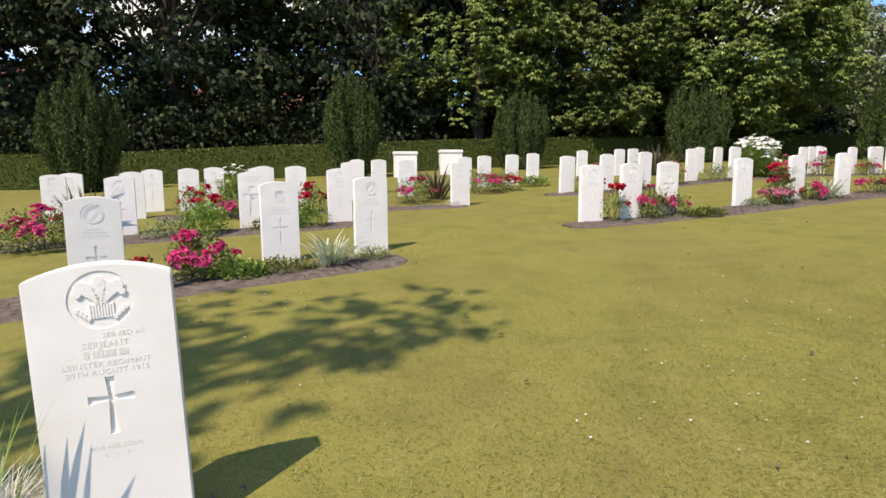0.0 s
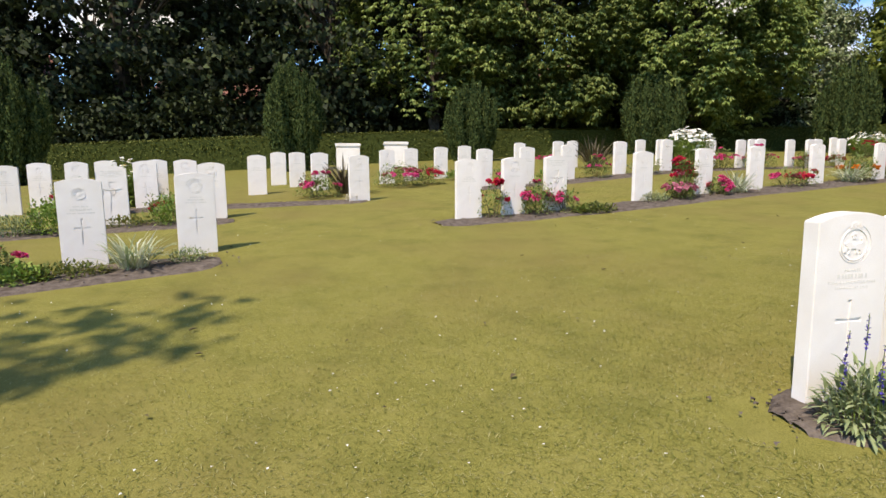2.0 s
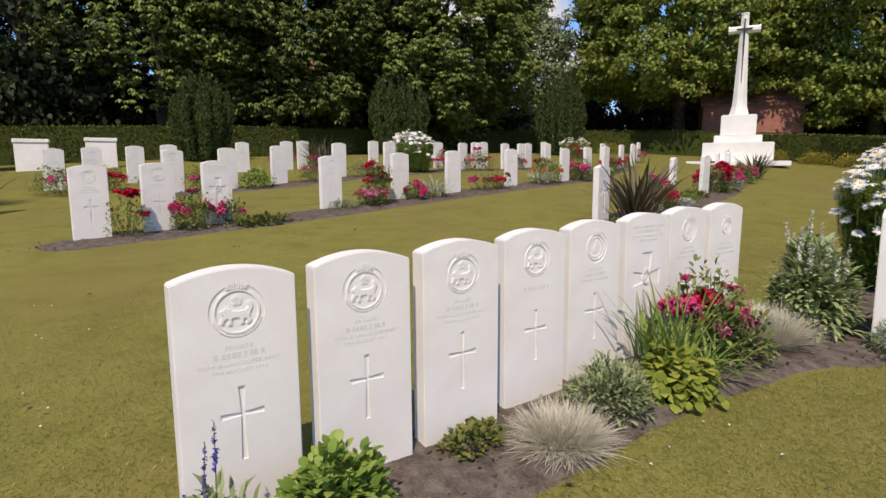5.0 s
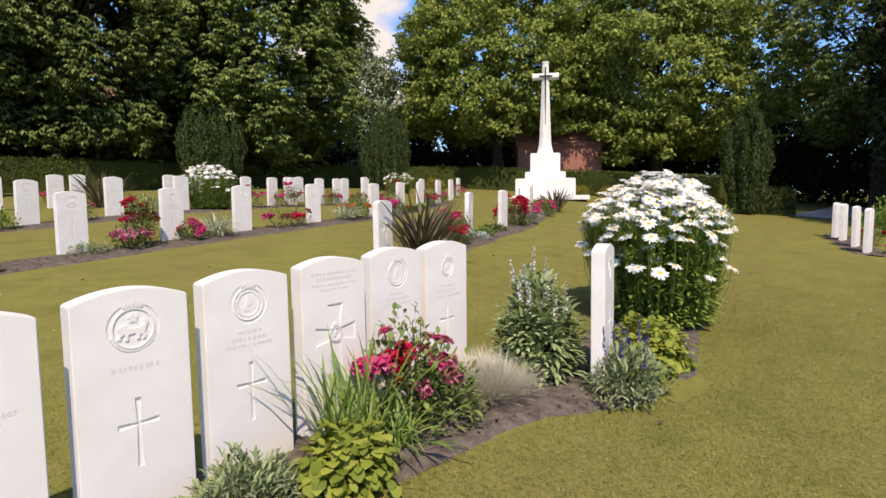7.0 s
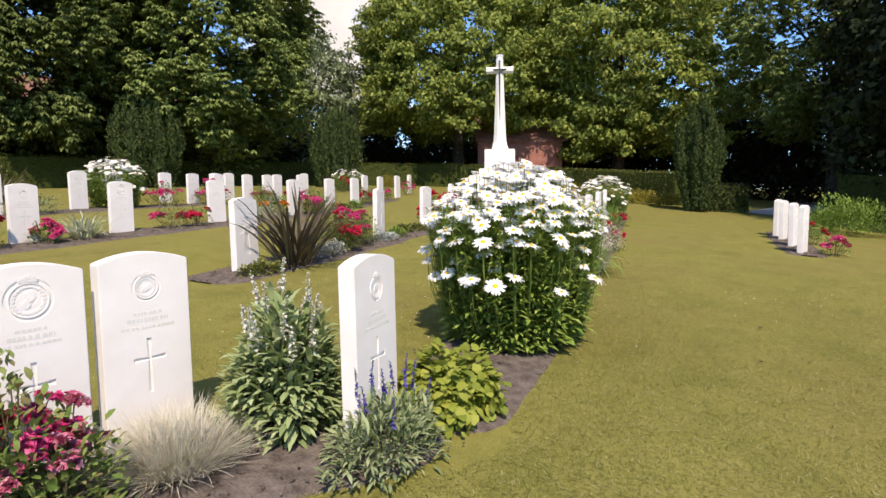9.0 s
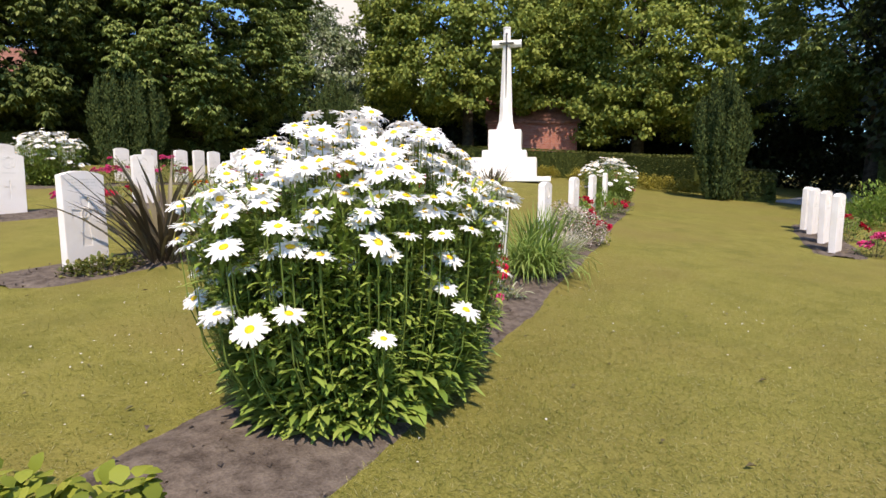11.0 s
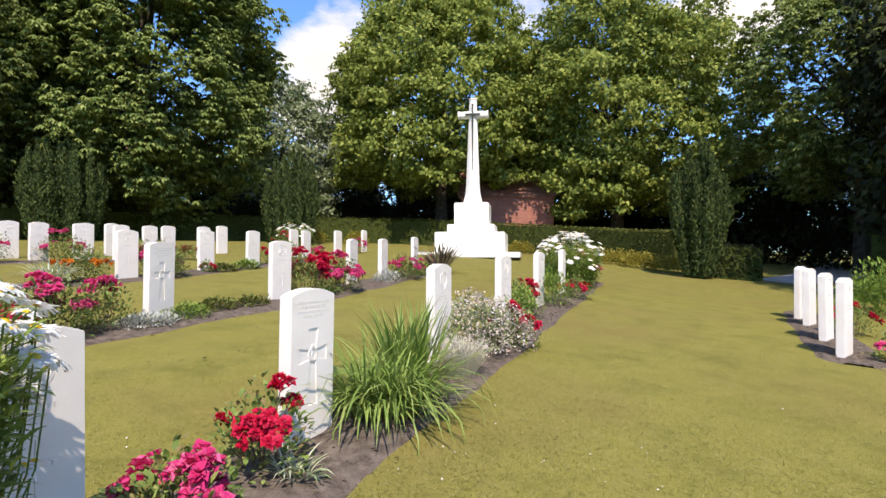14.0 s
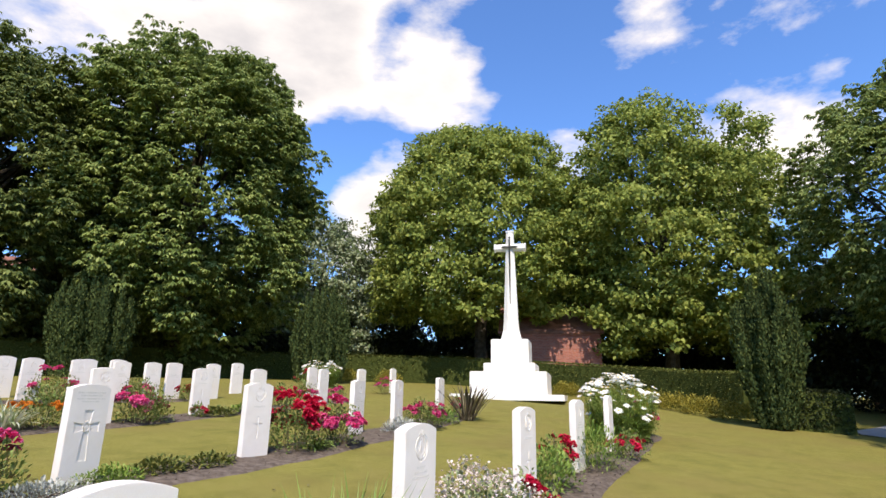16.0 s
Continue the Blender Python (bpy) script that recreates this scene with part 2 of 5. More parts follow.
def smooth_line(pts, step):
    out = []
    for (a, b) in zip(pts[:-1], pts[1:]):
        k = max(1, int(math.dist(a[:2], b[:2]) / step))
        out += [tuple(a[i] + (b[i] - a[i]) * j / k for i in range(3)) for j in range(k)]
    return np.array(out + [pts[-1]])


BED_LINES = {k: smooth_line(v, 0.12) for k, v in BEDS.items()}
ALL_BED = np.concatenate(list(BED_LINES.values()))


def in_bed(x, y, grow=0.0):
    d = np.hypot(x[:, None] - ALL_BED[None, :, 0], y[:, None] - ALL_BED[None, :, 1]) - ALL_BED[None, :, 2]
    return d.min(1) < grow


def mesh_from(name, verts, faces, mat, smooth=False):
    me = bpy.data.meshes.new(name)
    me.from_pydata([tuple(map(float, v)) for v in verts], [], faces)
    me.materials.append(mat)
    if smooth:
        me.polygons.foreach_set("use_smooth", [True] * len(me.polygons))
    me.update()
    return me


def quad_mesh(name, V, mats, which=None):
    """One mesh out of many loose four-cornered leaves or strips; V is n x 4 x 3."""
    V = np.asarray(V, np.float32)
    k = len(V)
    me = bpy.data.meshes.new(name)
    me.vertices.add(4 * k)
    me.vertices.foreach_set("co", V.ravel())
    me.loops.add(4 * k)
    me.loops.foreach_set("vertex_index", np.arange(4 * k, dtype=np.int32))
    me.polygons.add(k)
    me.polygons.foreach_set("loop_start", np.arange(0, 4 * k, 4, dtype=np.int32))
    for m in mats if isinstance(mats, (list, tuple)) else [mats]:
        me.materials.append(m)
    if which is not None:
        me.polygons.foreach_set("material_index", np.asarray(which, np.int32))
    me.update(calc_edges=True)
    return me


def build_ground():
    xs = np.concatenate([[-900, -400, -180, -90, -50], np.arange(-30, 44.1, 0.4), [60, 100, 200, 420, 900]])
    ys = np.concatenate([[-900, -400, -150, -60, -25], np.arange(-10, 36.1, 0.4), [45, 60, 100, 200, 420, 900]])
    X, Y = np.meshgrid(xs, ys)
    Z = ground(X, Y)
    nx, ny = len(xs), len(ys)
    verts = np.stack([X, Y, Z], -1).reshape(-1, 3)
    faces = [(j * nx + i, j * nx + i + 1, (j + 1) * nx + i + 1, (j + 1) * nx + i) for j in range(ny - 1) for i in range(nx - 1)]
    g = new("ground", mesh_from("ground", verts, faces, M_LAWN, True))
    tagged(g, "mown lawn, olive green with dry patches, rising gently", "lawn", kind="structure")


build_ground()
rng = np.random.default_rng(7)


def build_bed(key, line):
    """A strip of bare earth, crumbly, its edges cut a little wavy, just proud of the lawn."""
    cross = np.linspace(-1, 1, 9)
    d = np.gradient(line[:, :2], axis=0)
    d /= np.linalg.norm(d, axis=1)[:, None] + 1e-9
    side = np.stack([-d[:, 1], d[:, 0]], -1)
    ends = np.sqrt(1 - (1 - np.minimum(1, (np.minimum(np.arange(len(line)), np.arange(len(line))[::-1]) + 0.25) / 3.0)) ** 2)
    wob = 1 + 0.13 * np.interp(np.arange(len(line)), np.arange(0, len(line) + 5, 5), rng.uniform(-1, 1, len(line) // 5 + 1 + (1 if len(np.arange(0, len(line) + 5, 5)) > len(line) // 5 + 1 else 0)))
    P = line[:, None, :2] + side[:, None] * (cross[None, :, None] * (line[:, 2] * ends * wob)[:, None, None])
    Z = ground(P[..., 0], P[..., 1]) + 0.012 + rng.uniform(0, 0.016, P.shape[:2]) * (1 - cross[None] ** 4)
    Z[:, [0, -1]] = ground(P[:, [0, -1], 0], P[:, [0, -1], 1]) - 0.004
    k = len(cross)
    verts = np.concatenate([P, Z[..., None]], -1).reshape(-1, 3)
    faces = [(i * k + j, i * k + j + 1, (i + 1) * k + j + 1, (i + 1) * k + j) for i in range(len(line) - 1) for j in range(k - 1)]
    ob = new("flower_bed", mesh_from("flower_bed", verts, faces, M_SOIL, False))
    tagged(ob, "narrow bed of bare crumbly brown earth along the headstones", "flower bed", kind="structure")


for key, line in BED_LINES.items():
    build_bed(key, line)


# ---- headstones ----
SW, SH, SD = 0.365, 0.813, 0.078


def arch_profile(w, h, drop=0.037, n=14):
    """Outline of the slab: upright sides and a shallow curved head."""
    pts = [(-w / 2, -0.06), (w / 2, -0.06)]
    for i in range(n + 1):
        x = w / 2 - w * i / n
        pts.append((x, h - drop * (2 * x / w) ** 2))
    return pts


def add_prism(bm, pts, y0, y1):
    a = [bm.verts.new((x, y0, z)) for x, z in pts]
    b = [bm.verts.new((x, y1, z)) for x, z in pts]
    bm.faces.new(a)
    bm.faces.new(b[::-1])
    for i in range(len(pts)):
        j = (i + 1) % len(pts)
        bm.faces.new((a[i], b[i], b[j], a[j]))


def add_box(bm, x0, x1, y0, y1, z0, z1):
    add_prism(bm, [(x0, z0), (x1, z0), (x1, z1), (x0, z1)], y0, y1)


def disc_pts(cx, cz, r, n=28, squash=1.0):
    return [(cx + r * math.cos(2 * math.pi * i / n), cz + r * squash * math.sin(2 * math.pi * i / n)) for i in range(n)]


def cross_pts(cz, arm, up, down, t):
    """Latin cross with slightly spread ends."""
    e = t * 1.7
    return [(-t / 2, cz + t / 2), (-arm, cz + e / 2), (-arm, cz - e / 2), (-t / 2, cz - t / 2), (-e / 2, cz - down), (e / 2, cz - down),
            (t / 2, cz - t / 2), (arm, cz - e / 2), (arm, cz + e / 2), (t / 2, cz + t / 2), (e / 2, cz + up), (-e / 2, cz + up)]


def finished(bm, name, mat):
    bmesh.ops.recalc_face_normals(bm, faces=bm.faces)
    me = bpy.data.meshes.new(name)
    bm.to_mesh(me)
    bm.free()
    me.materials.append(mat)
    return me


def slab_mesh(cut):
    """The slab with its cross and badge field really cut into the front; cut is a list of (outline, depth)."""
    bm = bmesh.new()
    add_prism(bm, arch_profile(SW, SH), -SD / 2, SD / 2)
    bmesh.ops.recalc_face_normals(bm, faces=bm.faces)
    bmesh.ops.bevel(bm, geom=[e for e in bm.edges if not e.is_boundary and e.calc_face_angle(0) > 1.0], offset=0.0035, segments=2, affect="EDGES", clamp_overlap=True)
    a = new("slab_blank", finished(bm, "slab_blank", M_STONE))
    tools = []
    for outline, depth in cut:
        cb = bmesh.new()
        add_prism(cb, outline, -SD / 2 - 0.02, -SD / 2 + depth)
        c = new("slab_tool", finished(cb, "slab_tool", M_ENGRAVE))
        tools.append(c)
        mod = a.modifiers.new("cut", "BOOLEAN")
        mod.operation, mod.object, mod.solver = "DIFFERENCE", c, "EXACT"
    me = bpy.data.meshes.new_from_object(a.evaluated_get(bpy.context.evaluated_depsgraph_get()))
    me.name = "body"
    me.materials.clear()
    me.materials.append(M_STONE)
    for o in [a] + tools:
        bpy.data.objects.remove(o)
    return me


FRONT = -SD / 2


def badge_ring(cz, r, beast):
    """A round badge in low relief: border, crown above and a worked field."""
    bm = bmesh.new()
    R = random.Random(int(r * 1e4) + beast)
    n = 36
    for i in range(0 if beast == 1 else n):
        a0, a1 = 2 * math.pi * i / n, 2 * math.pi * (i + 1) / n
        add_prism(bm, [(r * math.cos(a) * k, cz + r * math.sin(a) * k) for a, k in ((a0, 0.76), (a0, 0.82), (a1, 0.82), (a1, 0.76))], FRONT - 0.0008, FRONT + 0.010)
    if beast != 1:      # crown over the border
        for i in range(9):
            x = (i - 4) * r * 0.085
            add_box(bm, x - r * 0.034, x + r * 0.034, FRONT - 0.0015, FRONT + 0.006, cz + r * 0.82, cz + r * (1.10 + 0.10 * (i % 2) - 0.010 * (i - 4) ** 2))
    if beast == 0:      # walking four-legged figure with a raised tail, a rose above it
        body = [(-0.50, 0.16), (-0.40, 0.24), (-0.27, 0.20), (-0.16, 0.08), (0.10, 0.06), (0.32, 0.10), (0.42, 0.20), (0.36, 0.34), (0.42, 0.42), (0.54, 0.36), (0.56, 0.20), (0.47, 0.02), (0.42, -0.14),
                (0.48, -0.26), (0.44, -0.40), (0.32, -0.40), (0.36, -0.28), (0.26, -0.18), (0.20, -0.28), (0.22, -0.40), (0.10, -0.40), (0.10, -0.24), (0.04, -0.14), (-0.20, -0.16), (-0.22, -0.40), (-0.34, -0.40),
                (-0.30, -0.24), (-0.36, -0.14), (-0.48, -0.22), (-0.52, -0.36), (-0.62, -0.32), (-0.56, -0.14), (-0.46, -0.04), (-0.56, 0.02), (-0.60, 0.10)]
        add_prism(bm, [(x * r, cz - 0.06 * r + z * r) for x, z in body[::-1]], FRONT - 0.0012, FRONT + 0.010)
        for i in range(5):
            a = math.pi / 2 + i * 2 * math.pi / 5
            add_prism(bm, disc_pts(0.12 * r * math.cos(a), cz + 0.42 * r + 0.12 * r * math.sin(a), 0.085 * r, 9), FRONT + 0.0004, FRONT + 0.010)
        for i in range(30):     # cut letters round the border, worn past reading
            a = math.radians(200 + 140 * i / 29)
            add_prism(bm, disc_pts(0.90 * r * math.cos(a), cz + 0.90 * r * math.sin(a), 0.036 * r, 5, R.uniform(0.7, 1.4)), FRONT - 0.001, FRONT + 0.010)
    elif beast == 1:    # three plumes in a crown
        for side in (-1, 0, 1):
            for k in range(7):
                f = k / 6
                px, pz = side * r * (0.12 + 0.44 * f * f), cz + r * (0.0 + 0.62 * f - 0.16 * abs(side) * f * f)
                w = r * (0.11 + 0.10 * math.sin(f * 2.6))
                add_prism(bm, disc_pts(px, pz, w, 12, 1.15), FRONT - 0.0022 + 0.0009 * (6 - k) * 0.3, FRONT + 0.006)
                if k > 1:       # barbs that curl out of the quill
                    for e in (-1, 1):
                        add_prism(bm, disc_pts(px + e * w * 0.95, pz - 0.02 * r, w * 0.42, 7, 0.8), FRONT - 0.0008, FRONT + 0.006)
            add_prism(bm, disc_pts(side * r * 0.66, cz + r * (0.62 - 0.38 * abs(side)), r * 0.12, 10), FRONT - 0.0026, FRONT + 0.006)
        for side in (-1, 1):    # scroll ends below
            for k in range(4):
                add_prism(bm, disc_pts(side * r * (0.40 + 0.11 * k), cz - r * (0.62 - 0.10 * k), r * 0.075, 8), FRONT - 0.0015, FRONT + 0.006)
        for i in range(9):
            x = (i - 4) * r * 0.085
            add_box(bm, x - 0.03 * r, x + 0.03 * r, FRONT - 0.0005, FRONT + 0.008, cz - 0.62 * r, cz - 0.12 * r - 0.04 * r * (i % 2))
    else:               # wreath with a cypher
        for i in range(22):
            a = 2 * math.pi * i / 22
            add_prism(bm, disc_pts(0.62 * r * math.cos(a), cz + 0.62 * r * math.sin(a), 0.10 * r, 7, 0.7), FRONT + 0.0006, FRONT + 0.010)
        for i in range(6):
            x, z = R.uniform(-0.25, 0.25) * r, cz + R.uniform(-0.3, 0.3) * r
            add_prism(bm, disc_pts(x, z, 0.16 * r, 9, R.uniform(0.5, 1.4)), FRONT + 0.0003 * (i + 2), FRONT + 0.010)
    return finished(bm, "badge", M_STONE)


def text_mesh(words, size, z):
    cu = bpy.data.curves.new("letters", "FONT")
    cu.body, cu.size, cu.align_x, cu.extrude, cu.resolution_u, cu.space_character = words, size, "CENTER", 0.0006, 2, 1.12
    ob = new("letters_tmp", cu)
    me = bpy.data.meshes.new_from_object(ob.evaluated_get(bpy.context.evaluated_depsgraph_get()))
    me.transform(pose(0, FRONT - 0.0002, z, 90, 0, 0))
    me.materials.clear()
    me.materials.append(M_ENGRAVE)
    bpy.data.objects.remove(ob)
    return me


def bars_mesh(rows):
    """Unreadable or private lines as plain narrow bars; rows of (half width, z, height)."""
    bm = bmesh.new()
    for hw, z, h in rows:
        x = -hw
        R = random.Random(int(z * 1000))
        while x < hw:
            w = R.uniform(0.008, 0.016)
            add_box(bm, x, min(x + w, hw), FRONT - 0.0008, FRONT + 0.0006, z, z + h)
            x += w + R.choice((0.003, 0.004, 0.010))
    return finished(bm, "lines", M_ENGRAVE)


PLAIN_CROSS = (cross_pts(0.36, 0.066, 0.088, 0.148, 0.012), 0.006)
LOW_CROSS = (cross_pts(0.43, 0.058, 0.062, 0.105, 0.014), 0.007)
WIDE_CROSS = (cross_pts(0.46, 0.115, 0.14, 0.27, 0.05), 0.006)


def ring_cut(cz, r):
    return (disc_pts(0, cz, r), 0.003)


KINDS = {
    "lion": dict(body=slab_mesh([PLAIN_CROSS, ring_cut(0.680, 0.083)]), badge=badge_ring(0.680, 0.083, 0), lines=bars_mesh([(0.075, 0.540, 0.017)])),
    "plume": dict(body=slab_mesh([LOW_CROSS, ring_cut(0.712, 0.082)]), badge=badge_ring(0.712, 0.082, 1), lines=bars_mesh([(0.055, 0.551, 0.019)])),
    "wreath": dict(body=slab_mesh([PLAIN_CROSS, ring_cut(0.680, 0.080)]), badge=badge_ring(0.680, 0.080, 2), lines=bars_mesh([(0.05, 0.565, 0.011), (0.075, 0.537, 0.015), (0.10, 0.512, 0.011)])),
    "broad": dict(body=slab_mesh([WIDE_CROSS]), badge=badge_ring(0.46, 0.045, 2), lines=bars_mesh([(0.13, 0.735, 0.013), (0.10, 0.71, 0.015), (0.13, 0.685, 0.012), (0.08, 0.662, 0.012)])),
    "plain": dict(body=slab_mesh([PLAIN_CROSS, ring_cut(0.665, 0.06)]), badge=badge_ring(0.665, 0.06, 2), lines=bars_mesh([(0.06, 0.55, 0.012), (0.085, 0.52, 0.016), (0.11, 0.49, 0.012)])),
}


def headstone(x, y, turn, kind, label="", lean=0.0, sink=0.0, side=0.0):
    """An upright slab; turn is the angle of its width from +x."""
    top = new("headstone")
    top.matrix_world = pose(x, y, gz(x, y) - sink, lean, side, turn)
    for nm in ("body", "badge", "lines"):
        ob = new("inscription" if nm == "lines" else nm, KINDS[kind][nm])
        ob.parent = top
        if nm != "body":
            tagged(ob, kind="stuff")
    tagged(top, label or "upright white limestone headstone with carved badge and cross", "headstone", "war grave headstones")
    return top


def lettered(top, rows):
    for words, size, z in rows:
        ob = new("inscription", text_mesh(words, size, z))
        ob.parent = top
        tagged(ob, kind="stuff")


R = random.Random(4)
# the block of stones set close together
ROW_S = [(3.466, 2.586, 0.993, "lion"), (3.893, 2.692, 0.999, "lion"), (4.313, 2.785, 1.007, "lion"), (4.757, 2.936, 1.013, "lion"), (5.188, 3.058, 1.025, "wreath"), (5.627, 3.169, 1.038, "broad"), (6.06, 3.300, 1.050, "wreath"), (6.470, 3.376, 1.058, "plain")]
for i, (x, y, head, k) in enumerate(ROW_S):
    st = headstone(x, y, 10, k, "white limestone headstone in a close-set row, carved badge above a cross", lean=R.uniform(-0.8, 0.4), sink=gz(x, y) - (head - SH))
    if i < 3:
        lettered(st, [("PRIVATE", 0.020, 0.566), ("YORK & LANCASTER REGT", 0.0185, 0.516), ("9TH AUGUST 1915", 0.0185, 0.493)])
near = headstone(-0.826, 1.605, 22, "plume", "white limestone headstone with carved plume badge, names and cross", lean=-1.5, sink=gz(-0.826, 1.605) - 0.084, side=-2.0)
lettered(near, [("              SERVED AS", 0.020, 0.606), ("SERJEANT", 0.024, 0.579), ("LEINSTER REGIMENT", 0.0215, 0.524), ("20TH AUGUST 1915", 0.0215, 0.501), ("FOR HIS SOUL", 0.019, 0.283), ("R   I   P", 0.019, 0.258)])
# other stones: x, y, angle of the width, kind
STONES = [
    (7.24, 2.80, 16, "plain"), (9.97, 4.27, 22, "lion"), (11.23, 4.82, 16, "broad"), (12.87, 5.66, 17, "wreath"), (14.62, 6.58, 16, "lion"), (16.38, 7.52, 15, "plain"), (18.2, 8.5, 20, "lion"),
    (8.37, 6.83, 19, "broad"), (11.42, 8.57, 24, "broad"), (13.15, 9.39, 14, "lion"), (15.15, 10.80, 26, "plain"), (16.20, 11.35, 27, "lion"), (18.5, 13.3, 26, "wreath"),
    (2.38, 8.0, 11, "wreath"), (3.04, 8.28, 14, "lion"), (3.70, 8.57, 12, "broad"), (5.36, 9.46, 12, "lion"), (6.74, 10.18, 13, "plain"), (8.05, 10.80, 10, "lion"), (9.87, 11.66, 11, "wreath"),
    (11.90, 12.50, 14, "lion"), (13.55, 13.70, 16, "lion"), (14.80, 14.45, 18, "plain"), (17.06, 16.35, 20, "lion"), (18.9, 17.8, 20, "wreath"), (21.4, 20.2, 22, "lion"),
    (-2.42, 4.30, 20, "wreath"), (-1.40, 5.68, 18, "plain"), (-0.55, 6.16, 16, "wreath"),
    (-4.15, 7.95, 16, "lion"), (-6.2, 9.75, 16, "lion"), (-5.0, 9.95, 16, "plain"), (-6.3, 10.4, 14, "plain"), (-2.48, 8.35, 14, "broad"), (-1.27, 8.72, 14, "lion"),
    (-5.25, 11.2, 12, "plain"), (-4.50, 11.05, 12, "wreath"), (-4.10, 11.3, 12, "plain"), (-2.95, 10.35, 12, "lion"), (-3.05, 11.0, 12, "plain"), (-2.33, 10.5, 12, "lion"),
    (-1.6, 12.3, 12, "plain"), (-1.75, 14.8, 12, "plain"), (-1.12, 14.0, 12, "lion"), (-0.42, 12.9, 12, "lion"), (0.67, 10.5, 14, "lion"),
    (0.98, 14.2, 12, "plain"), (1.55, 14.9, 12, "plain"), (2.33, 15.3, 12, "lion"), (3.0, 15.9, 12, "plain"), (3.13, 12.5, 14, "lion"), (4.1, 12.8, 14, "plain"), (4.79, 17.4, 14, "plain"),
    (6.0, 17.6, 14, "plain"), (6.5, 17.8, 14, "plain"), (5.15, 13.3, 14, "lion"), (6.65, 14.1, 14, "plain"), (8.7, 18.0, 16, "plain"), (9.6, 18.6, 16, "plain"), (8.18, 14.95, 14, "lion"),
    (12.05, 17.6, 16, "plain"), (12.7, 18.2, 16, "plain"), (10.6, 17.3, 16, "lion"), (11.05, 16.5, 16, "plain"), (11.87, 16.9, 16, "lion"), (12.6, 16.6, 16, "plain"), (13.2, 16.6, 16, "lion"), (13.7, 17.0, 16, "plain"),
    (14.6, 17.2, 16, "plain"), (15.7, 19.0, 16, "plain"), (17.3, 17.6, 18, "plain"),
    (16.72, 3.77, 2, "plain"), (17.70, 4.20, 2, "lion"), (18.95, 4.75, 2, "plain"), (19.65, 5.08, 2, "plain"),
]
for x, y, a, k in STONES:
    headstone(x, y, a + (9 if a > 5 else 0) + R.uniform(-1.5, 1.5), k, {"broad": "upright white limestone headstone carved with a broad cross", "plain": "weathered white limestone headstone with small carved badge"}.get(k, ""), lean=R.uniform(-0.8, 0.8), side=R.uniform(-0.6, 0.6))


def part(name, bm, mat, parent, label=""):
    me = finished(bm, name, mat) if isinstance(bm, bmesh.types.BMesh) else bm
    ob = new(name, me)
    ob.parent = parent
    if label:
        tagged(ob, label)
    return ob


def group_stone(x, y, turn):
    """A broad low block with a moulded head: two slabs wide."""
    top = new("memorial_block")
    top.matrix_world = pose(x, y, gz(x, y), 0, 0, turn)
    bm = bmesh.new()
    add_box(bm, -0.42, 0.42, -0.2, 0.2, -0.05, 0.80)
    bmesh.ops.bevel(bm, geom=bm.edges[:], offset=0.012, segments=2, affect="EDGES")
    part("body", bm, M_STONE, top)
    bm = bmesh.new()
    add_box(bm, -0.45, 0.45, -0.23, 0.23, 0.80, 0.92)
    bmesh.ops.bevel(bm, geom=bm.edges[:], offset=0.02, segments=2, affect="EDGES")
    part("cap", bm, M_STONE, top)
    tagged(top, "broad white stone block with a flat cap", "memorial block", "memorial blocks")


group_stone(-0.75, 21.2, 8)
group_stone(0.95, 21.8, 8)


# ---- memorial cross ----
def ring_solid(bm, levels, n=8, turn=math.pi / 8):
    """Solid of stacked rings; levels of (half width x, half width y, z), n-sided."""
    k = 1 / math.cos(math.pi / n)
    rings = []
    for hx, hy, z in levels:
        rings.append([bm.verts.new((hx * k * math.cos(turn + 2 * math.pi * i / n), hy * k * math.sin(turn + 2 * math.pi * i / n), z)) for i in range(n)])
    for a, b in zip(rings[:-1], rings[1:]):
        for i in range(n):
            bm.faces.new((a[i], a[(i + 1) % n], b[(i + 1) % n], b[i]))
    bm.faces.new(rings[0][::-1])
    bm.faces.new(rings[-1])


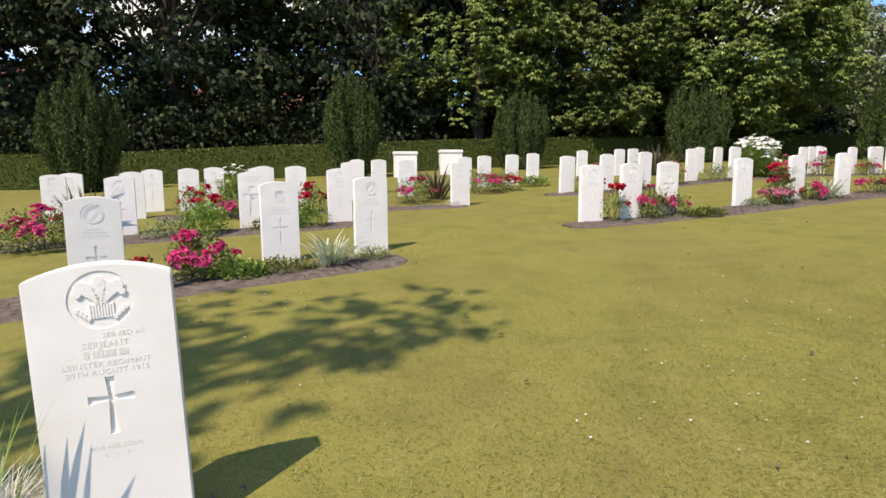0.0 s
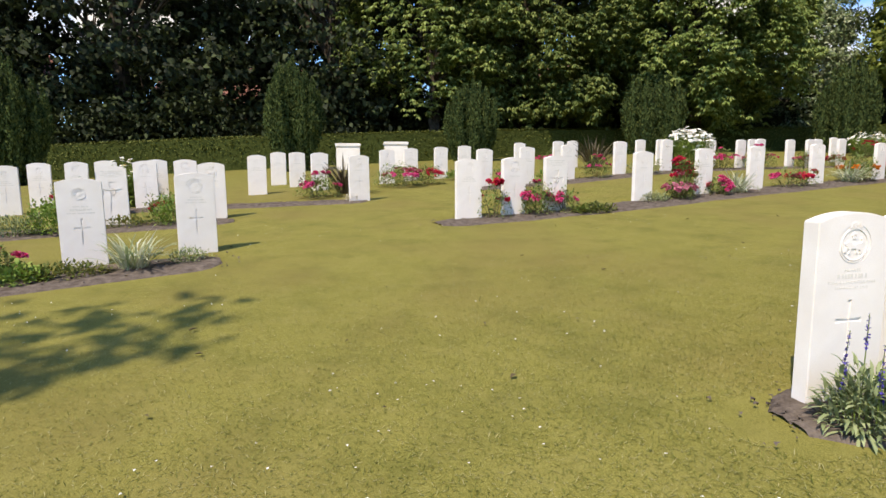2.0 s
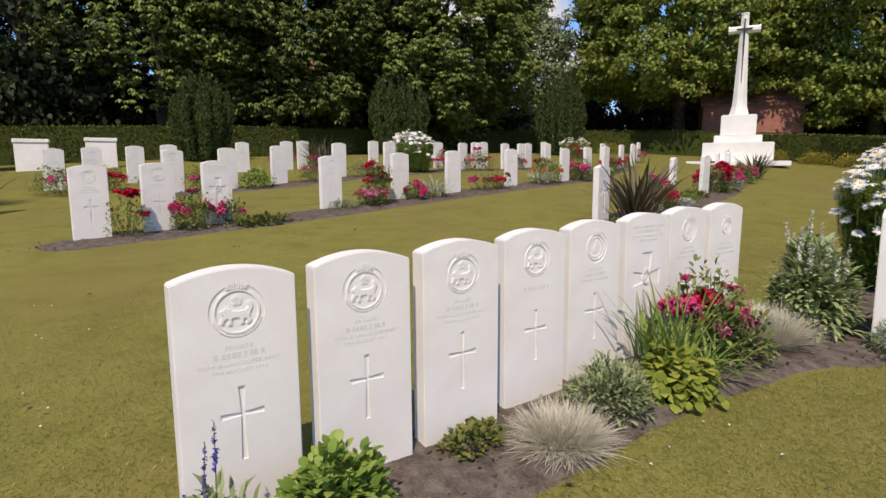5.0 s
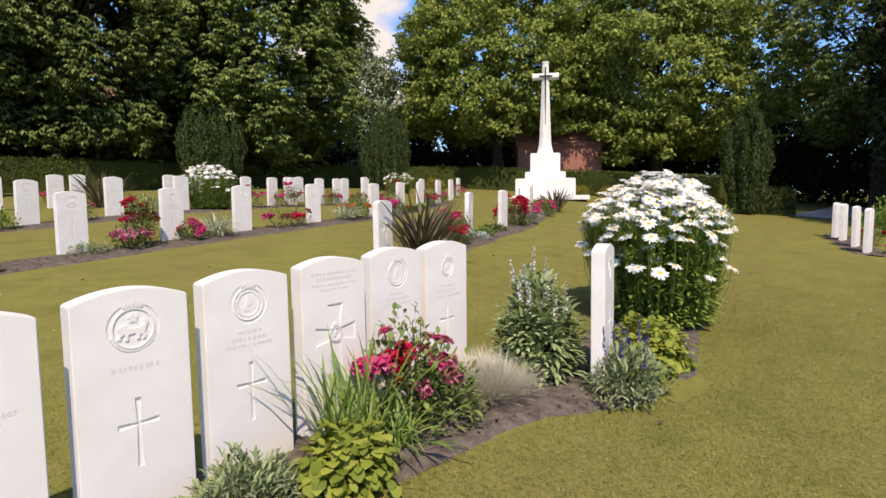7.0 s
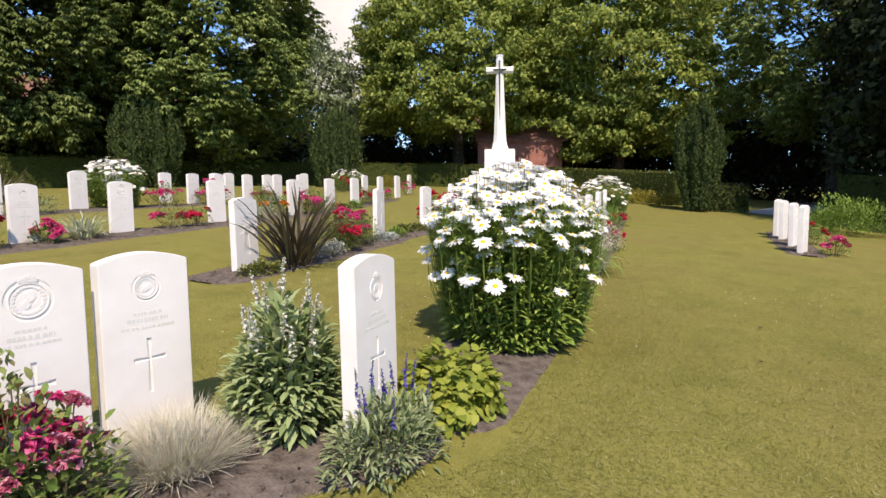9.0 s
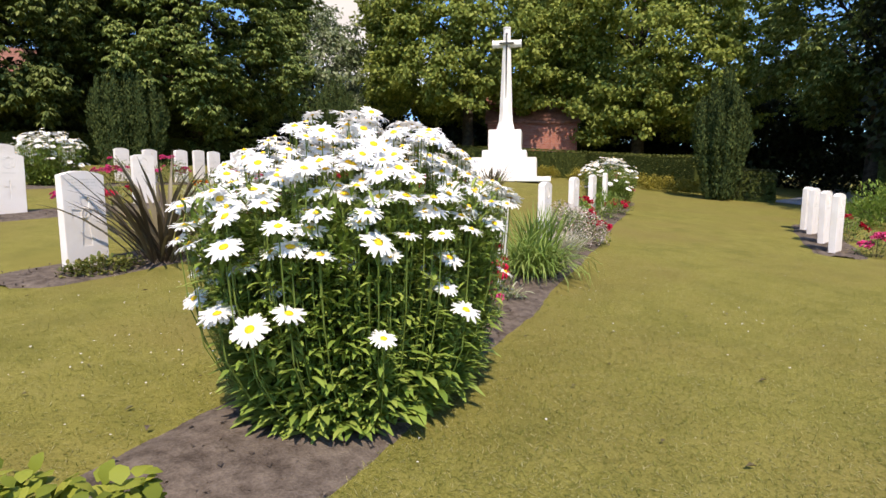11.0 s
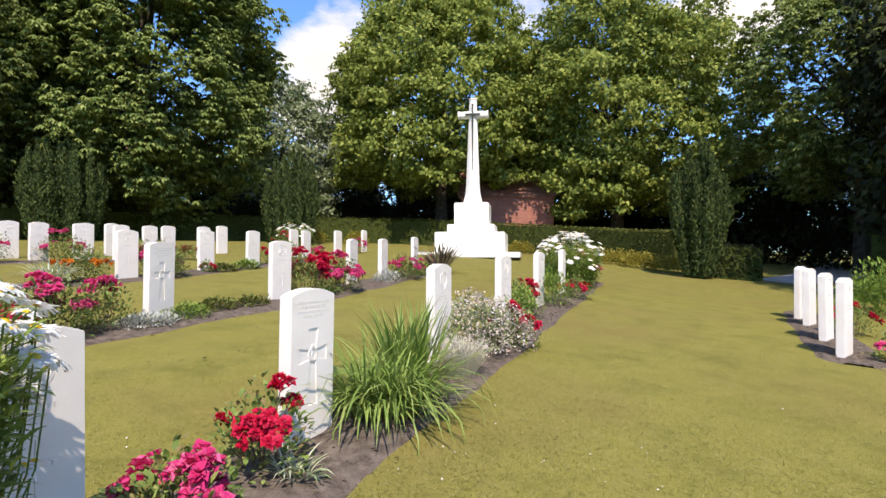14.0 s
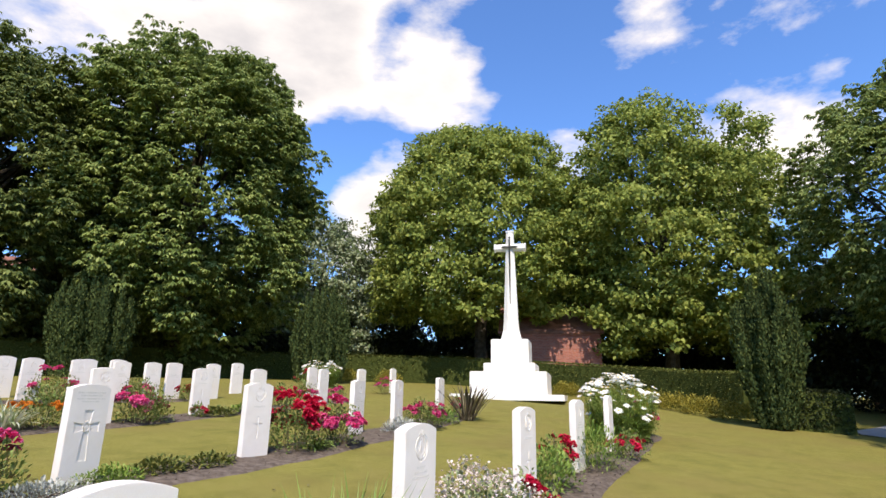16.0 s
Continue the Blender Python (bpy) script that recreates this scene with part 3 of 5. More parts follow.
def memorial_cross():
    x, y = 25.75, 18.82
    z0 = gz(x, y)
    top = new("memorial_cross")
    top.matrix_world = pose(x, y, z0, 0, 0, math.degrees(math.atan2(-0.76, 0.65)))
    H = 7.83 - z0
    ped = 3.51 - z0
    for nm, hw, hd, a, b, bev in (("paving", 1.95, 1.95, -0.1, 0.11, 0.02), ("step", 1.36, 1.36, 0.09, 0.90, 0.03), ("step", 0.93, 0.93, 0.90, 1.22, 0.025), ("pedestal", 0.69, 0.69, 1.22, ped, 0.03)):
        bm = bmesh.new()
        add_box(bm, -hw, hw, -hd, hd, a, b)
        bmesh.ops.bevel(bm, geom=bm.edges[:], offset=bev, segments=2, affect="EDGES")
        part(nm, bm, M_CROSS, top)
    bm = bmesh.new()
    ring_solid(bm, [(0.40, 0.36, ped), (0.37, 0.33, ped + 0.10), (0.30, 0.27, ped + 0.38), (0.27, 0.24, ped + 0.75), (0.17, 0.15, H - 0.9), (0.145, 0.13, H - 0.06), (0.165, 0.15, H - 0.055), (0.165, 0.15, H)])
    part("shaft", bm, M_CROSS, top)
    bm = bmesh.new()
    ring_solid(bm, [(0.165, 0.15, -0.62), (0.165, 0.15, -0.56), (0.14, 0.13, -0.55), (0.155, 0.14, 0), (0.14, 0.13, 0.55), (0.165, 0.15, 0.56), (0.165, 0.15, 0.62)])
    me = finished(bm, "arms", M_CROSS)
    me.transform(pose(0, 0, H - 0.68, 0, 90, 0))
    part("arms", me, M_CROSS, top)
    bm = bmesh.new()
    f = -0.235
    add_prism(bm, [(-0.012, H - 2.95), (0.012, H - 2.95), (0.035, H - 0.75), (-0.035, H - 0.75)], f, f + 0.07)
    add_box(bm, -0.30, 0.30, f - 0.01, f + 0.06, H - 0.72, H - 0.66)
    add_box(bm, -0.022, 0.022, f - 0.012, f + 0.06, H - 0.66, H - 0.34)
    bmesh.ops.create_uvsphere(bm, u_segments=8, v_segments=6, radius=0.045, matrix=Matrix.Translation((0, f + 0.02, H - 0.31)))
    part("sword", bm, M_BRONZE, top, "dark bronze sword")
    tagged(top, "tall pale stone cross with bronze sword on stepped pedestal", "memorial cross")


memorial_cross()


# ---- foliage tools ----
def unit(v):
    return v / (np.linalg.norm(v, axis=-1, keepdims=True) + 1e-9)


def leaf_quads(P, D, L, W, fold=0.25, up=None):
    """Pointed leaves that start at P and run along D, of length L and width W, a little cupped."""
    D = unit(D)
    ref = np.tile(np.array([[0, 0, 1.0]]), (len(P), 1)) if up is None else up
    S = unit(np.cross(D, ref) + 1e-4)
    N = np.cross(S, D)
    L, W = np.asarray(L)[:, None], np.asarray(W)[:, None]
    mid = P + D * L * 0.5
    return np.stack([P, mid + S * W * 0.5 + N * W * fold, P + D * L - N * W * 0.3, mid - S * W * 0.5 + N * W * fold], 1)


def tube_quads(pts, radii, n=5):
    pts, radii = np.asarray(pts, float), np.asarray(radii, float)
    T = unit(np.gradient(pts, axis=0))
    A = unit(np.cross(T, np.array([[0.31, 0.77, 0.2]])))
    B = np.cross(T, A)
    ang = np.arange(n) * 2 * np.pi / n
    ring = pts[:, None] + radii[:, None, None] * (A[:, None] * np.cos(ang)[None, :, None] + B[:, None] * np.sin(ang)[None, :, None])
    nx = np.roll(ring, -1, axis=1)
    return np.stack([ring[:-1], nx[:-1], nx[1:], ring[1:]], 2).reshape(-1, 4, 3)


def ball_dirs(n, g):
    return unit(g.normal(size=(n, 3)))


def tree(name, x, y, zbase, centre_z, rx, ry, rz, clumps, per, leaf, mat, seed, label, trunk=0.35, clump_r=0.9, low=-0.85, palmate=False, foot=0.7, lumpy=1.0):
    """Tapered trunk, limbs that reach into the crown, and a crown of leafy sprays with gaps between them."""
    g = np.random.default_rng(seed)
    top = new(name)
    top.location = (x, y, zbase)
    wood = []
    lean = g.uniform(-0.3, 0.3, 2)
    H = centre_z - zbase
    k = np.linspace(0, 1, 7)
    tr = np.stack([lean[0] * k ** 2, lean[1] * k ** 2, k * (H + rz * 0.4) - 0.3], -1)
    wood.append(tube_quads(tr, trunk * (1.15 - 0.9 * k), 9))
    d = ball_dirs(clumps, g)
    d[:, 2] = np.maximum(d[:, 2], low + 0.3 * g.random(clumps))
    lump = 1 + lumpy * 0.17 * np.sin(d[:, 0] * 5 + seed) * np.sin(d[:, 1] * 4.3 + 2 * seed) + lumpy * 0.11 * np.sin(d[:, 2] * 9 + seed * 3 + d[:, 0] * 6)
    rad = (0.5 + 0.5 * g.random(clumps) ** 0.4) * lump
    C = d * rad[:, None] * np.array([rx, ry, rz]) + np.array([lean[0], lean[1], H])
    keep = C[:, 2] > foot + 0.5 * np.sin(C[:, 0] * 1.3 + seed)
    C, d = C[keep], d[keep]
    for c in C[g.permutation(len(C))[: 30]]:
        s = np.array([lean[0] * 0.3, lean[1] * 0.3, H * g.uniform(0.45, 1.0)])
        u = np.linspace(0, 1, 6)[:, None]
        bend = np.array([0, 0, 0.12]) * np.linalg.norm(c - s)
        wood.append(tube_quads(s + (c - s) * u + bend * np.sin(u * np.pi), trunk * 0.22 * (1.05 - u[:, 0]), 5))
    n = len(C) * per
    ci = np.repeat(np.arange(len(C)), per)
    off = ball_dirs(n, g) * (g.random(n) ** 0.5)[:, None] * clump_r * g.uniform(0.6, 1.25, len(C))[ci][:, None] * np.array([1.0, 1.0, 0.8 if palmate else 0.6])
    P = C[ci] + off
    D = unit(off * np.array([1, 1, 0.4]) + d[ci] * 0.45 + np.array([0, 0, -0.42]) + 0.5 * ball_dirs(n, g))
    s = leaf * g.uniform(0.6, 1.25, n)
    # leaves overlap like shingles and face out of their spray
    face = unit(unit(off) * 0.8 + d[ci] * 0.5 + np.array([0, 0, 0.45]) + 0.55 * ball_dirs(n, g))
    Q = leaf_quads(P, unit(D * 0.6 + 0.6 * ball_dirs(n, g)), s, s * 0.68, up=face)
    if palmate:     # each leaf a fan of drooping leaflets
        out = unit(np.stack([D[:, 0], D[:, 1], 0 * D[:, 2]], -1))
        side = np.stack([-out[:, 1], out[:, 0], 0 * out[:, 0]], -1)
        Q = []
        for f in (-1.9, -1.15, -0.4, 0.4, 1.15, 1.9):
            dd = out * math.cos(f) + side * math.sin(f) + np.array([0, 0, -0.72]) + 0.22 * ball_dirs(n, g)
            ll = s * (1.0 - 0.13 * abs(f))
            Q.append(leaf_quads(P, dd, ll, ll * 0.40, fold=0.12))
        Q = np.concatenate(Q)
    part("trunk", quad_mesh("trunk", np.concatenate(wood), M_BARK), None, top)
    part("crown", quad_mesh("crown", Q, mat), None, top)
    return tagged(top, label, "tree", "trees round the cemetery")


def yew(x, y, ztop, r, seed, label, foot=0.5):
    """Clipped upright yew: dense upward sprays on a bulging column."""
    g = np.random.default_rng(seed)
    z0 = gz(x, y)
    h = ztop - z0
    top = new("yew")
    top.location = (x, y, z0)
    # a sheaf of pointed plumes that part towards the top
    m = 44
    a = np.arange(m) * 2.39996 + g.uniform(-0.3, 0.3, m)
    q = np.sqrt((np.arange(m) + 0.3) / m) * 0.86
    tall = (1.0 - 0.36 * q ** 2.0) * g.uniform(0.80, 1.0, m)
    tall[0] = 1.0
    per = 850
    i = np.repeat(np.arange(m), per)
    n = m * per
    u = g.random(n) ** 0.9
    reach = r * q[i] * (foot + (1 - foot) * np.clip(u / 0.62, 0, 1) ** 0.9) * (1 - 0.10 * np.clip(u - 0.62, 0, 1))
    th = g.uniform(0, 2 * np.pi, n)
    knob = 1 + 0.22 * np.sin(u * 17 + i * 1.7 + th) + 0.12 * np.sin(u * 41 + i)
    cr = r * 0.135 * np.where(u < 0.62, 0.66 + 0.34 * u / 0.62, np.clip((1 - u) / 0.38, 0, 1) ** 0.75) * knob * (0.66 + 0.34 * g.random(n) ** 0.5)
    P = np.stack([reach * np.cos(a[i]) + cr * np.cos(th), reach * np.sin(a[i]) + cr * np.sin(th), u * h * tall[i]], -1)
    D = np.stack([np.cos(th) * 0.45, np.sin(th) * 0.45, np.full(n, 0.9)], -1) + 0.4 * ball_dirs(n, g)
    s = g.uniform(0.06, 0.135, n)
    face = unit(np.stack([np.cos(th), np.sin(th), np.full(n, 0.35)], -1) + 0.5 * ball_dirs(n, g))
    k = np.linspace(0, 1, 4)
    part("trunk", quad_mesh("trunk", tube_quads(np.stack([0 * k, 0 * k, k * h * 0.8 - 0.1], -1), 0.16 * (1.1 - k), 8), M_BARK), None, top)
    part("foliage", quad_mesh("foliage", leaf_quads(P, D, s, s * 0.5, up=face), L_YEW), None, top)
    tagged(top, label, "yew", "upright yews before the hedge")


YL = "dark green upright clipped yew with several bulging tops"
yew(-11.45, 19.55, 4.84, 1.4, 11, YL, 0.45)
yew(-2.7, 21.29, 5.17, 1.15, 12, YL, 0.45)
yew(4.0, 24.2, 4.86, 1.25, 13, YL, 0.6)
yew(12.63, 26.4, 5.97, 1.5, 14, YL, 0.7)
yew(20.8, 25.1, 6.05, 1.35, 15, YL, 0.75)
yew(27.2, 10.2, 5.04, 1.0, 16, YL, 0.42)


# ---- hedge ----
HEDGE = [(-30, 22.0, 1.3), (-18, 23.2, 1.35), (-8, 24.6, 1.35), (0, 26.0, 1.3), (8, 28.2, 1.3), (16, 29.6, 1.3), (22, 29.8, 1.3), (28, 27.6, 1.35), (31.5, 23.5, 1.4), (32.2, 19, 1.4), (31.2, 14.5, 1.4), (30.2, 12.2, 1.45)]


def hedge(name, pts, width, seed, label, per=900, mat=L_HEDGE):
    line = smooth_line(pts, 0.5)
    g = np.random.default_rng(seed)
    d = unit(np.gradient(line[:, :2], axis=0))
    side = np.stack([-d[:, 1], d[:, 0]], -1)
    z0 = ground(line[:, 0], line[:, 1])
    top = new(name)
    prof = [(-0.5, -0.05), (-0.47, 0.6), (-0.43, 0.985), (0.43, 0.985), (0.47, 0.6), (0.5, -0.05)]
    verts, faces = [], []
    k = len(prof)
    for i in range(len(line)):
        for a, b in prof:
            verts.append((*(line[i, :2] + side[i] * a * width * 0.93), z0[i] + b * line[i, 2] * 0.97))
    for i in range(len(line) - 1):
        faces += [(i * k + j, i * k + j + 1, (i + 1) * k + j + 1, (i + 1) * k + j) for j in range(k - 1)]
    faces += [tuple(range(k)), tuple(range((len(line) - 1) * k, len(line) * k))[::-1]]
    part("shade_core", mesh_from("shade_core", verts, faces, M_HEDGE_IN), None, top)
    n = int(per * 0.5 * len(line))
    i = g.integers(0, len(line) - 1, n)
    f = g.random(n)[:, None]
    base = line[i] * (1 - f) + line[i + 1] * f
    u = g.random(n)
    face = g.integers(0, 3, n)
    a = np.where(face == 0, -0.48, np.where(face == 1, 0.48, u - 0.5)) * width
    b = np.where(face == 2, 1.0, u) * base[:, 2]
    P = np.concatenate([base[:, :2] + side[i] * a[:, None], (ground(base[:, 0], base[:, 1]) + b)[:, None]], -1)
    nrm = np.where(face[:, None] == 2, np.array([[0, 0, 1.0]]), np.concatenate([side[i] * np.sign(a)[:, None], np.zeros((n, 1))], -1))
    P = P + nrm * g.uniform(-0.06, 0.015, n)[:, None]
    D = nrm * 0.5 + 0.8 * ball_dirs(n, g) + np.array([0, 0, 0.3])
    s = g.uniform(0.05, 0.10, n)
    part("foliage", quad_mesh("foliage", leaf_quads(P, D, s, s * 0.6), mat), None, top)
    tagged(top, label, "hedge")


hedge("hedge", HEDGE, 0.9, 3, "long clipped green hedge that curves round the lawn", per=600)
# The two ends stand in shade, which is put into their near-black leaves.
hedge("hedge", [(28.3, 10.3, 1.05), (29.1, 9.25, 1.05)], 1.2, 5, "square-clipped hedge end beside the entrance, shade put into its leaf colour", per=1500, mat=L_DARK_SHADE)
hedge("hedge", [(30.6, 6.6, 1.7), (31.6, 2.5, 1.7)], 1.2, 6, "square-clipped hedge end beside the entrance, shade put into its leaf colour", per=1200, mat=L_DARK_SHADE)

# ---- trees ----
def zt(x, y):
    return gz(x, y) - 0.05


CHL = "tall horse chestnut with hanging sprays of large green leaves"
for i, (x, y, cz, rx, ry, rz, cl) in enumerate([(16.1, 29.9, 10.1, 5.4, 5.0, 8.3, 1200), (7.4, 31.0, 8.8, 5.6, 5.0, 6.9, 850)]):
    tree("horse_chestnut", x, y, zt(x, y), cz, rx, ry, rz, cl, 28, 0.31, L_CHEST if i == 0 else L_CHEST_SHADED, 30 + i, CHL, trunk=0.48, clump_r=0.72, low=-0.98, palmate=True, lumpy=0.8)
# Left-hand trees stand in shade; it is put into their leaf colour.
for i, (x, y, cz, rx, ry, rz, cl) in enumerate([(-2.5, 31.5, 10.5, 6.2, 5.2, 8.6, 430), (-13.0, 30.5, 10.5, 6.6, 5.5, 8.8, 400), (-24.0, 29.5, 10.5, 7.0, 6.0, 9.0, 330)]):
    tree("shaded_tree", x, y, zt(x, y), cz, rx, ry, rz, cl, 64, 0.33, L_DARK_SHADE, 35 + i, "tall tree with almost black-green foliage, shade put into the leaf colour", trunk=0.48, clump_r=1.05, low=-0.98)
tree("horse_chestnut", 2.6, 28.6, zt(3, 28), 8.8, 4.6, 3.0, 5.4, 230, 26, 0.30, L_CHEST, 39, CHL, trunk=0.3, clump_r=0.85, low=-0.8, palmate=True)
tree("maple_tree", 31.8, 28.0, zt(31, 27), 9.6, 6.9, 6.4, 8.0, 2000, 62, 0.24, L_BEECH, 41, "broad round-headed maple in sunlit yellow-green leaf", trunk=0.4, clump_r=0.58, low=-0.8, foot=3.8, lumpy=0.35)
tree("maple_tree", 39.0, 20.6, zt(39, 20), 9.8, 6.6, 6.2, 7.9, 1700, 62, 0.24, L_BEECH, 42, "tall uneven maple in sunlit yellow-green leaf", trunk=0.4, clump_r=0.66, low=-0.8, foot=2.6)
tree("whitebeam", 25.2, 36.0, zt(25, 36), 7.2, 3.4, 3.2, 5.6, 340, 80, 0.22, L_PALE, 43, "slender tree with pale silvery leaves behind the hedge", trunk=0.25, clump_r=0.8, low=-0.95)
tree("horse_chestnut", 39.8, 8.9, zt(39, 9), 9.0, 4.5, 4.6, 6.2, 480, 28, 0.30, L_CHEST, 44, "tall green chestnut beyond the entrance", trunk=0.4, clump_r=0.8, palmate=True, foot=3.4)
# Shade on the trees beyond the entrance is put into these near-black leaves.
tree("cedar_tree", 34.4, 1.8, zt(34, 2), 7.6, 5.4, 5.6, 7.0, 640, 56, 0.31, L_DARK_SHADE, 45, "dense evergreen tree beyond the entrance, shade put into its leaf colour", trunk=0.5, clump_r=1.0, low=-0.9)
# Mostly out of view; placed here to cast shade over the hedge end.
tree("cedar_tree", 26.4, -0.2, zt(26, 0), 8.0, 4.4, 4.4, 6.0, 520, 50, 0.33, L_DARK_SHADE, 46, "dense dark evergreen tree at the lawn's edge, placed to shade the entrance", trunk=0.5, clump_r=1.0, low=-0.75, foot=2.6)
# Two rows added to close sky gaps; the shade there is in their leaf colour.
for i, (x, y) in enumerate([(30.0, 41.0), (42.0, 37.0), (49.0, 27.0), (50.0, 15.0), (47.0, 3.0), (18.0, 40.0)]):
    tree("background_tree", x, y, zt(x, y), 5.0, 6.4, 5.0, 4.6, 260, 42, 0.43, L_DARK_SHADE, 60 + i, "leafy tree added far behind the hedge, shade put into its colour", trunk=0.3, clump_r=1.0, low=-0.95)
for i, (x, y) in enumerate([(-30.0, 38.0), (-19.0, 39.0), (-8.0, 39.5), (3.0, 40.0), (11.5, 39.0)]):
    tree("background_tree", x, y, zt(x, y), 9.0, 6.6, 4.5, 8.0, 200, 42, 0.47, L_DARK_SHADE, 70 + i, "tall leafy tree added far behind the hedge, shade put into its colour", trunk=0.3, clump_r=1.1, low=-0.95)
# behind the path: the trees that shade the lawn's edge
tree("horse_chestnut", -4.9, -2.1, zt(-5, -2), 8.2, 1.15, 1.2, 1.9, 22, 16, 0.26, L_CHEST, 47, "horse chestnut that overhangs the start of the path", trunk=0.3, clump_r=0.75)


# ---- planting ----
def strip_mesh(name, S, mats, which=None):
    """Blades: S is n x k x 2 x 3, each blade one joined strip."""
    S = np.asarray(S, np.float32)
    n, k = S.shape[:2]
    base = (np.arange(n) * k * 2)[:, None, None]
    j = np.arange(k - 1)[None, :, None] * 2
    F = (base + j + np.array([0, 1, 3, 2])[None, None]).reshape(-1, 4)
    me = bpy.data.meshes.new(name)
    me.vertices.add(n * k * 2)
    me.vertices.foreach_set("co", S.ravel())
    me.loops.add(F.size)
    me.loops.foreach_set("vertex_index", F.ravel().astype(np.int32))
    me.polygons.add(len(F))
    me.polygons.foreach_set("loop_start", np.arange(0, F.size, 4, dtype=np.int32))
    me.materials.append(mats)
    me.update(calc_edges=True)
    return me


def blades(n, length, width, spread, arch, g, root=0.06, k=6, tall=(0.6, 1.1)):
    """Arching strap leaves from a tuft."""
    a = g.uniform(0, 2 * np.pi, n)
    out = spread * np.sqrt(g.random(n))
    L = length * g.uniform(*tall, n)
    u = np.linspace(0, 1, k)[None]
    tilt = out[:, None] + arch * g.uniform(0.3, 1.2, n)[:, None] * u ** 1.6
    r = np.cumsum(np.sin(tilt), 1) / k * L[:, None]
    z = np.cumsum(np.cos(tilt), 1) / k * L[:, None] - (L / k)[:, None] * np.cos(tilt[:, :1])
    rr = root * np.sqrt(g.random(n))
    ra = g.uniform(0, 2 * np.pi, n)
    c, s = np.cos(a)[:, None], np.sin(a)[:, None]
    X, Y = (rr * np.cos(ra))[:, None] + r * c, (rr * np.sin(ra))[:, None] + r * s
    w = width * (0.35 + 1.3 * u * (1 - u) * 2) * np.where(u > 0.97, 0.08, 1) * 0.5 * g.uniform(0.7, 1.2, n)[:, None]
    tw = g.uniform(-0.7, 0.7, n)[:, None]
    sx, sy = -s * np.cos(tw) + c * 0.3 * np.sin(tw), c * np.cos(tw) + s * 0.3 * np.sin(tw)
    P = np.stack([X, Y, z], -1)
    W = np.stack([sx * w, sy * w, w * 0.4 * np.sin(tw)], -1)
    return np.stack([P - W, P + W], 2)


def dome(n, rx, ry, h, g, inner=0.35, low=0.12):
    d = ball_dirs(n, g)
    d[:, 2] = np.abs(d[:, 2])
    rad = (inner + (1 - inner) * g.random(n) ** 0.5) * (1 + 0.16 * np.sin(d[:, 0] * 6 + 1) * np.sin(d[:, 1] * 5))
    P = d * rad[:, None] * np.array([rx, ry, h * (1 - low)])
    P[:, 2] += h * low * g.random(n)
    return P, d


def leaf_strips(P, D, L, W, droop=0.35):
    """Rounded leaves in three short steps, folded a little along the rib and drooping at the tip."""
    D = unit(D)
    S = unit(np.cross(D, np.array([[0, 0, 1.0]])) + 1e-4)
    N = np.cross(S, D)
    L, W = np.asarray(L)[:, None], np.asarray(W)[:, None]
    rows = []
    for u, w, lift in ((0.0, 0.10, 0.0), (0.35, 0.92, 0.10), (0.72, 0.86, 0.06), (1.0, 0.14, -0.16)):
        c = P + D * L * u + N * L * lift * droop * 2
        rows.append(np.stack([c - S * W * w * 0.5, c + S * W * w * 0.5], 1))
    return np.stack(rows, 1)


def bush_leaves(n, rx, ry, h, leaf, g, slim=0.55, rise=0.2):
    P, d = dome(n, rx, ry, h, g)
    D = d * 0.8 + 0.7 * ball_dirs(n, g) + np.array([0, 0, rise])
    if slim > 0.8:      # broad leaves lie like shingles, their faces outward
        D = np.array([0, 0, -1.0]) + d * d[:, 2:3] + 0.75 * ball_dirs(n, g) + d * 0.2
    s = leaf * g.uniform(0.55, 1.25, n)
    return leaf_strips(P, D, s, s * slim)


def stem_quads(tips, g, rad=0.004, spread=0.3):
    out = []
    for t in tips:
        b = np.array([t[0] * spread, t[1] * spread, -0.02])
        u = np.linspace(0, 1, 4)[:, None]
        mid = np.array([t[0] - b[0], t[1] - b[1], 0]) * -0.12
        out.append(tube_quads(b + (t - b) * u + mid * np.sin(u * np.pi), rad * (1.2 - 0.5 * u[:, 0]), 3))
    return np.concatenate(out)


L_ROSE = leaf_material("rose_leaf", [(0.08, 0.135, 0.032), (0.15, 0.22, 0.05), (0.25, 0.31, 0.09), (0.22, 0.16, 0.07)], 0.5, 0.24)
L_GREEN = leaf_material("bright_leaf", [(0.10, 0.175, 0.03), (0.18, 0.275, 0.05), (0.29, 0.37, 0.085)], 0.5, 0.25)
L_LIME = leaf_material("lime_leaf", [(0.13, 0.17, 0.025), (0.24, 0.28, 0.04), (0.36, 0.37, 0.07)], 0.6, 0.3)
L_OLIVE = leaf_material("low_cover_leaf", [(0.09, 0.12, 0.03), (0.15, 0.17, 0.04), (0.24, 0.22, 0.06)], 0.6, 0.25)
L_GREY = leaf_material("grey_green_leaf", [(0.15, 0.19, 0.085), (0.24, 0.28, 0.13), (0.36, 0.40, 0.21)], 0.65, 0.2, 0.1)
L_SILVER = leaf_material("silver_leaf", [(0.30, 0.32, 0.27), (0.42, 0.44, 0.39), (0.55, 0.56, 0.50)], 0.7, 0.2)
L_STRAW = leaf_material("straw_blade", [(0.52, 0.48, 0.36), (0.63, 0.58, 0.46), (0.72, 0.67, 0.55), (0.46, 0.45, 0.31)], 0.7, 0.3)
L_IRIS = leaf_material("iris_blade", [(0.12, 0.20, 0.04), (0.20, 0.29, 0.062), (0.30, 0.37, 0.11)], 0.45, 0.25)
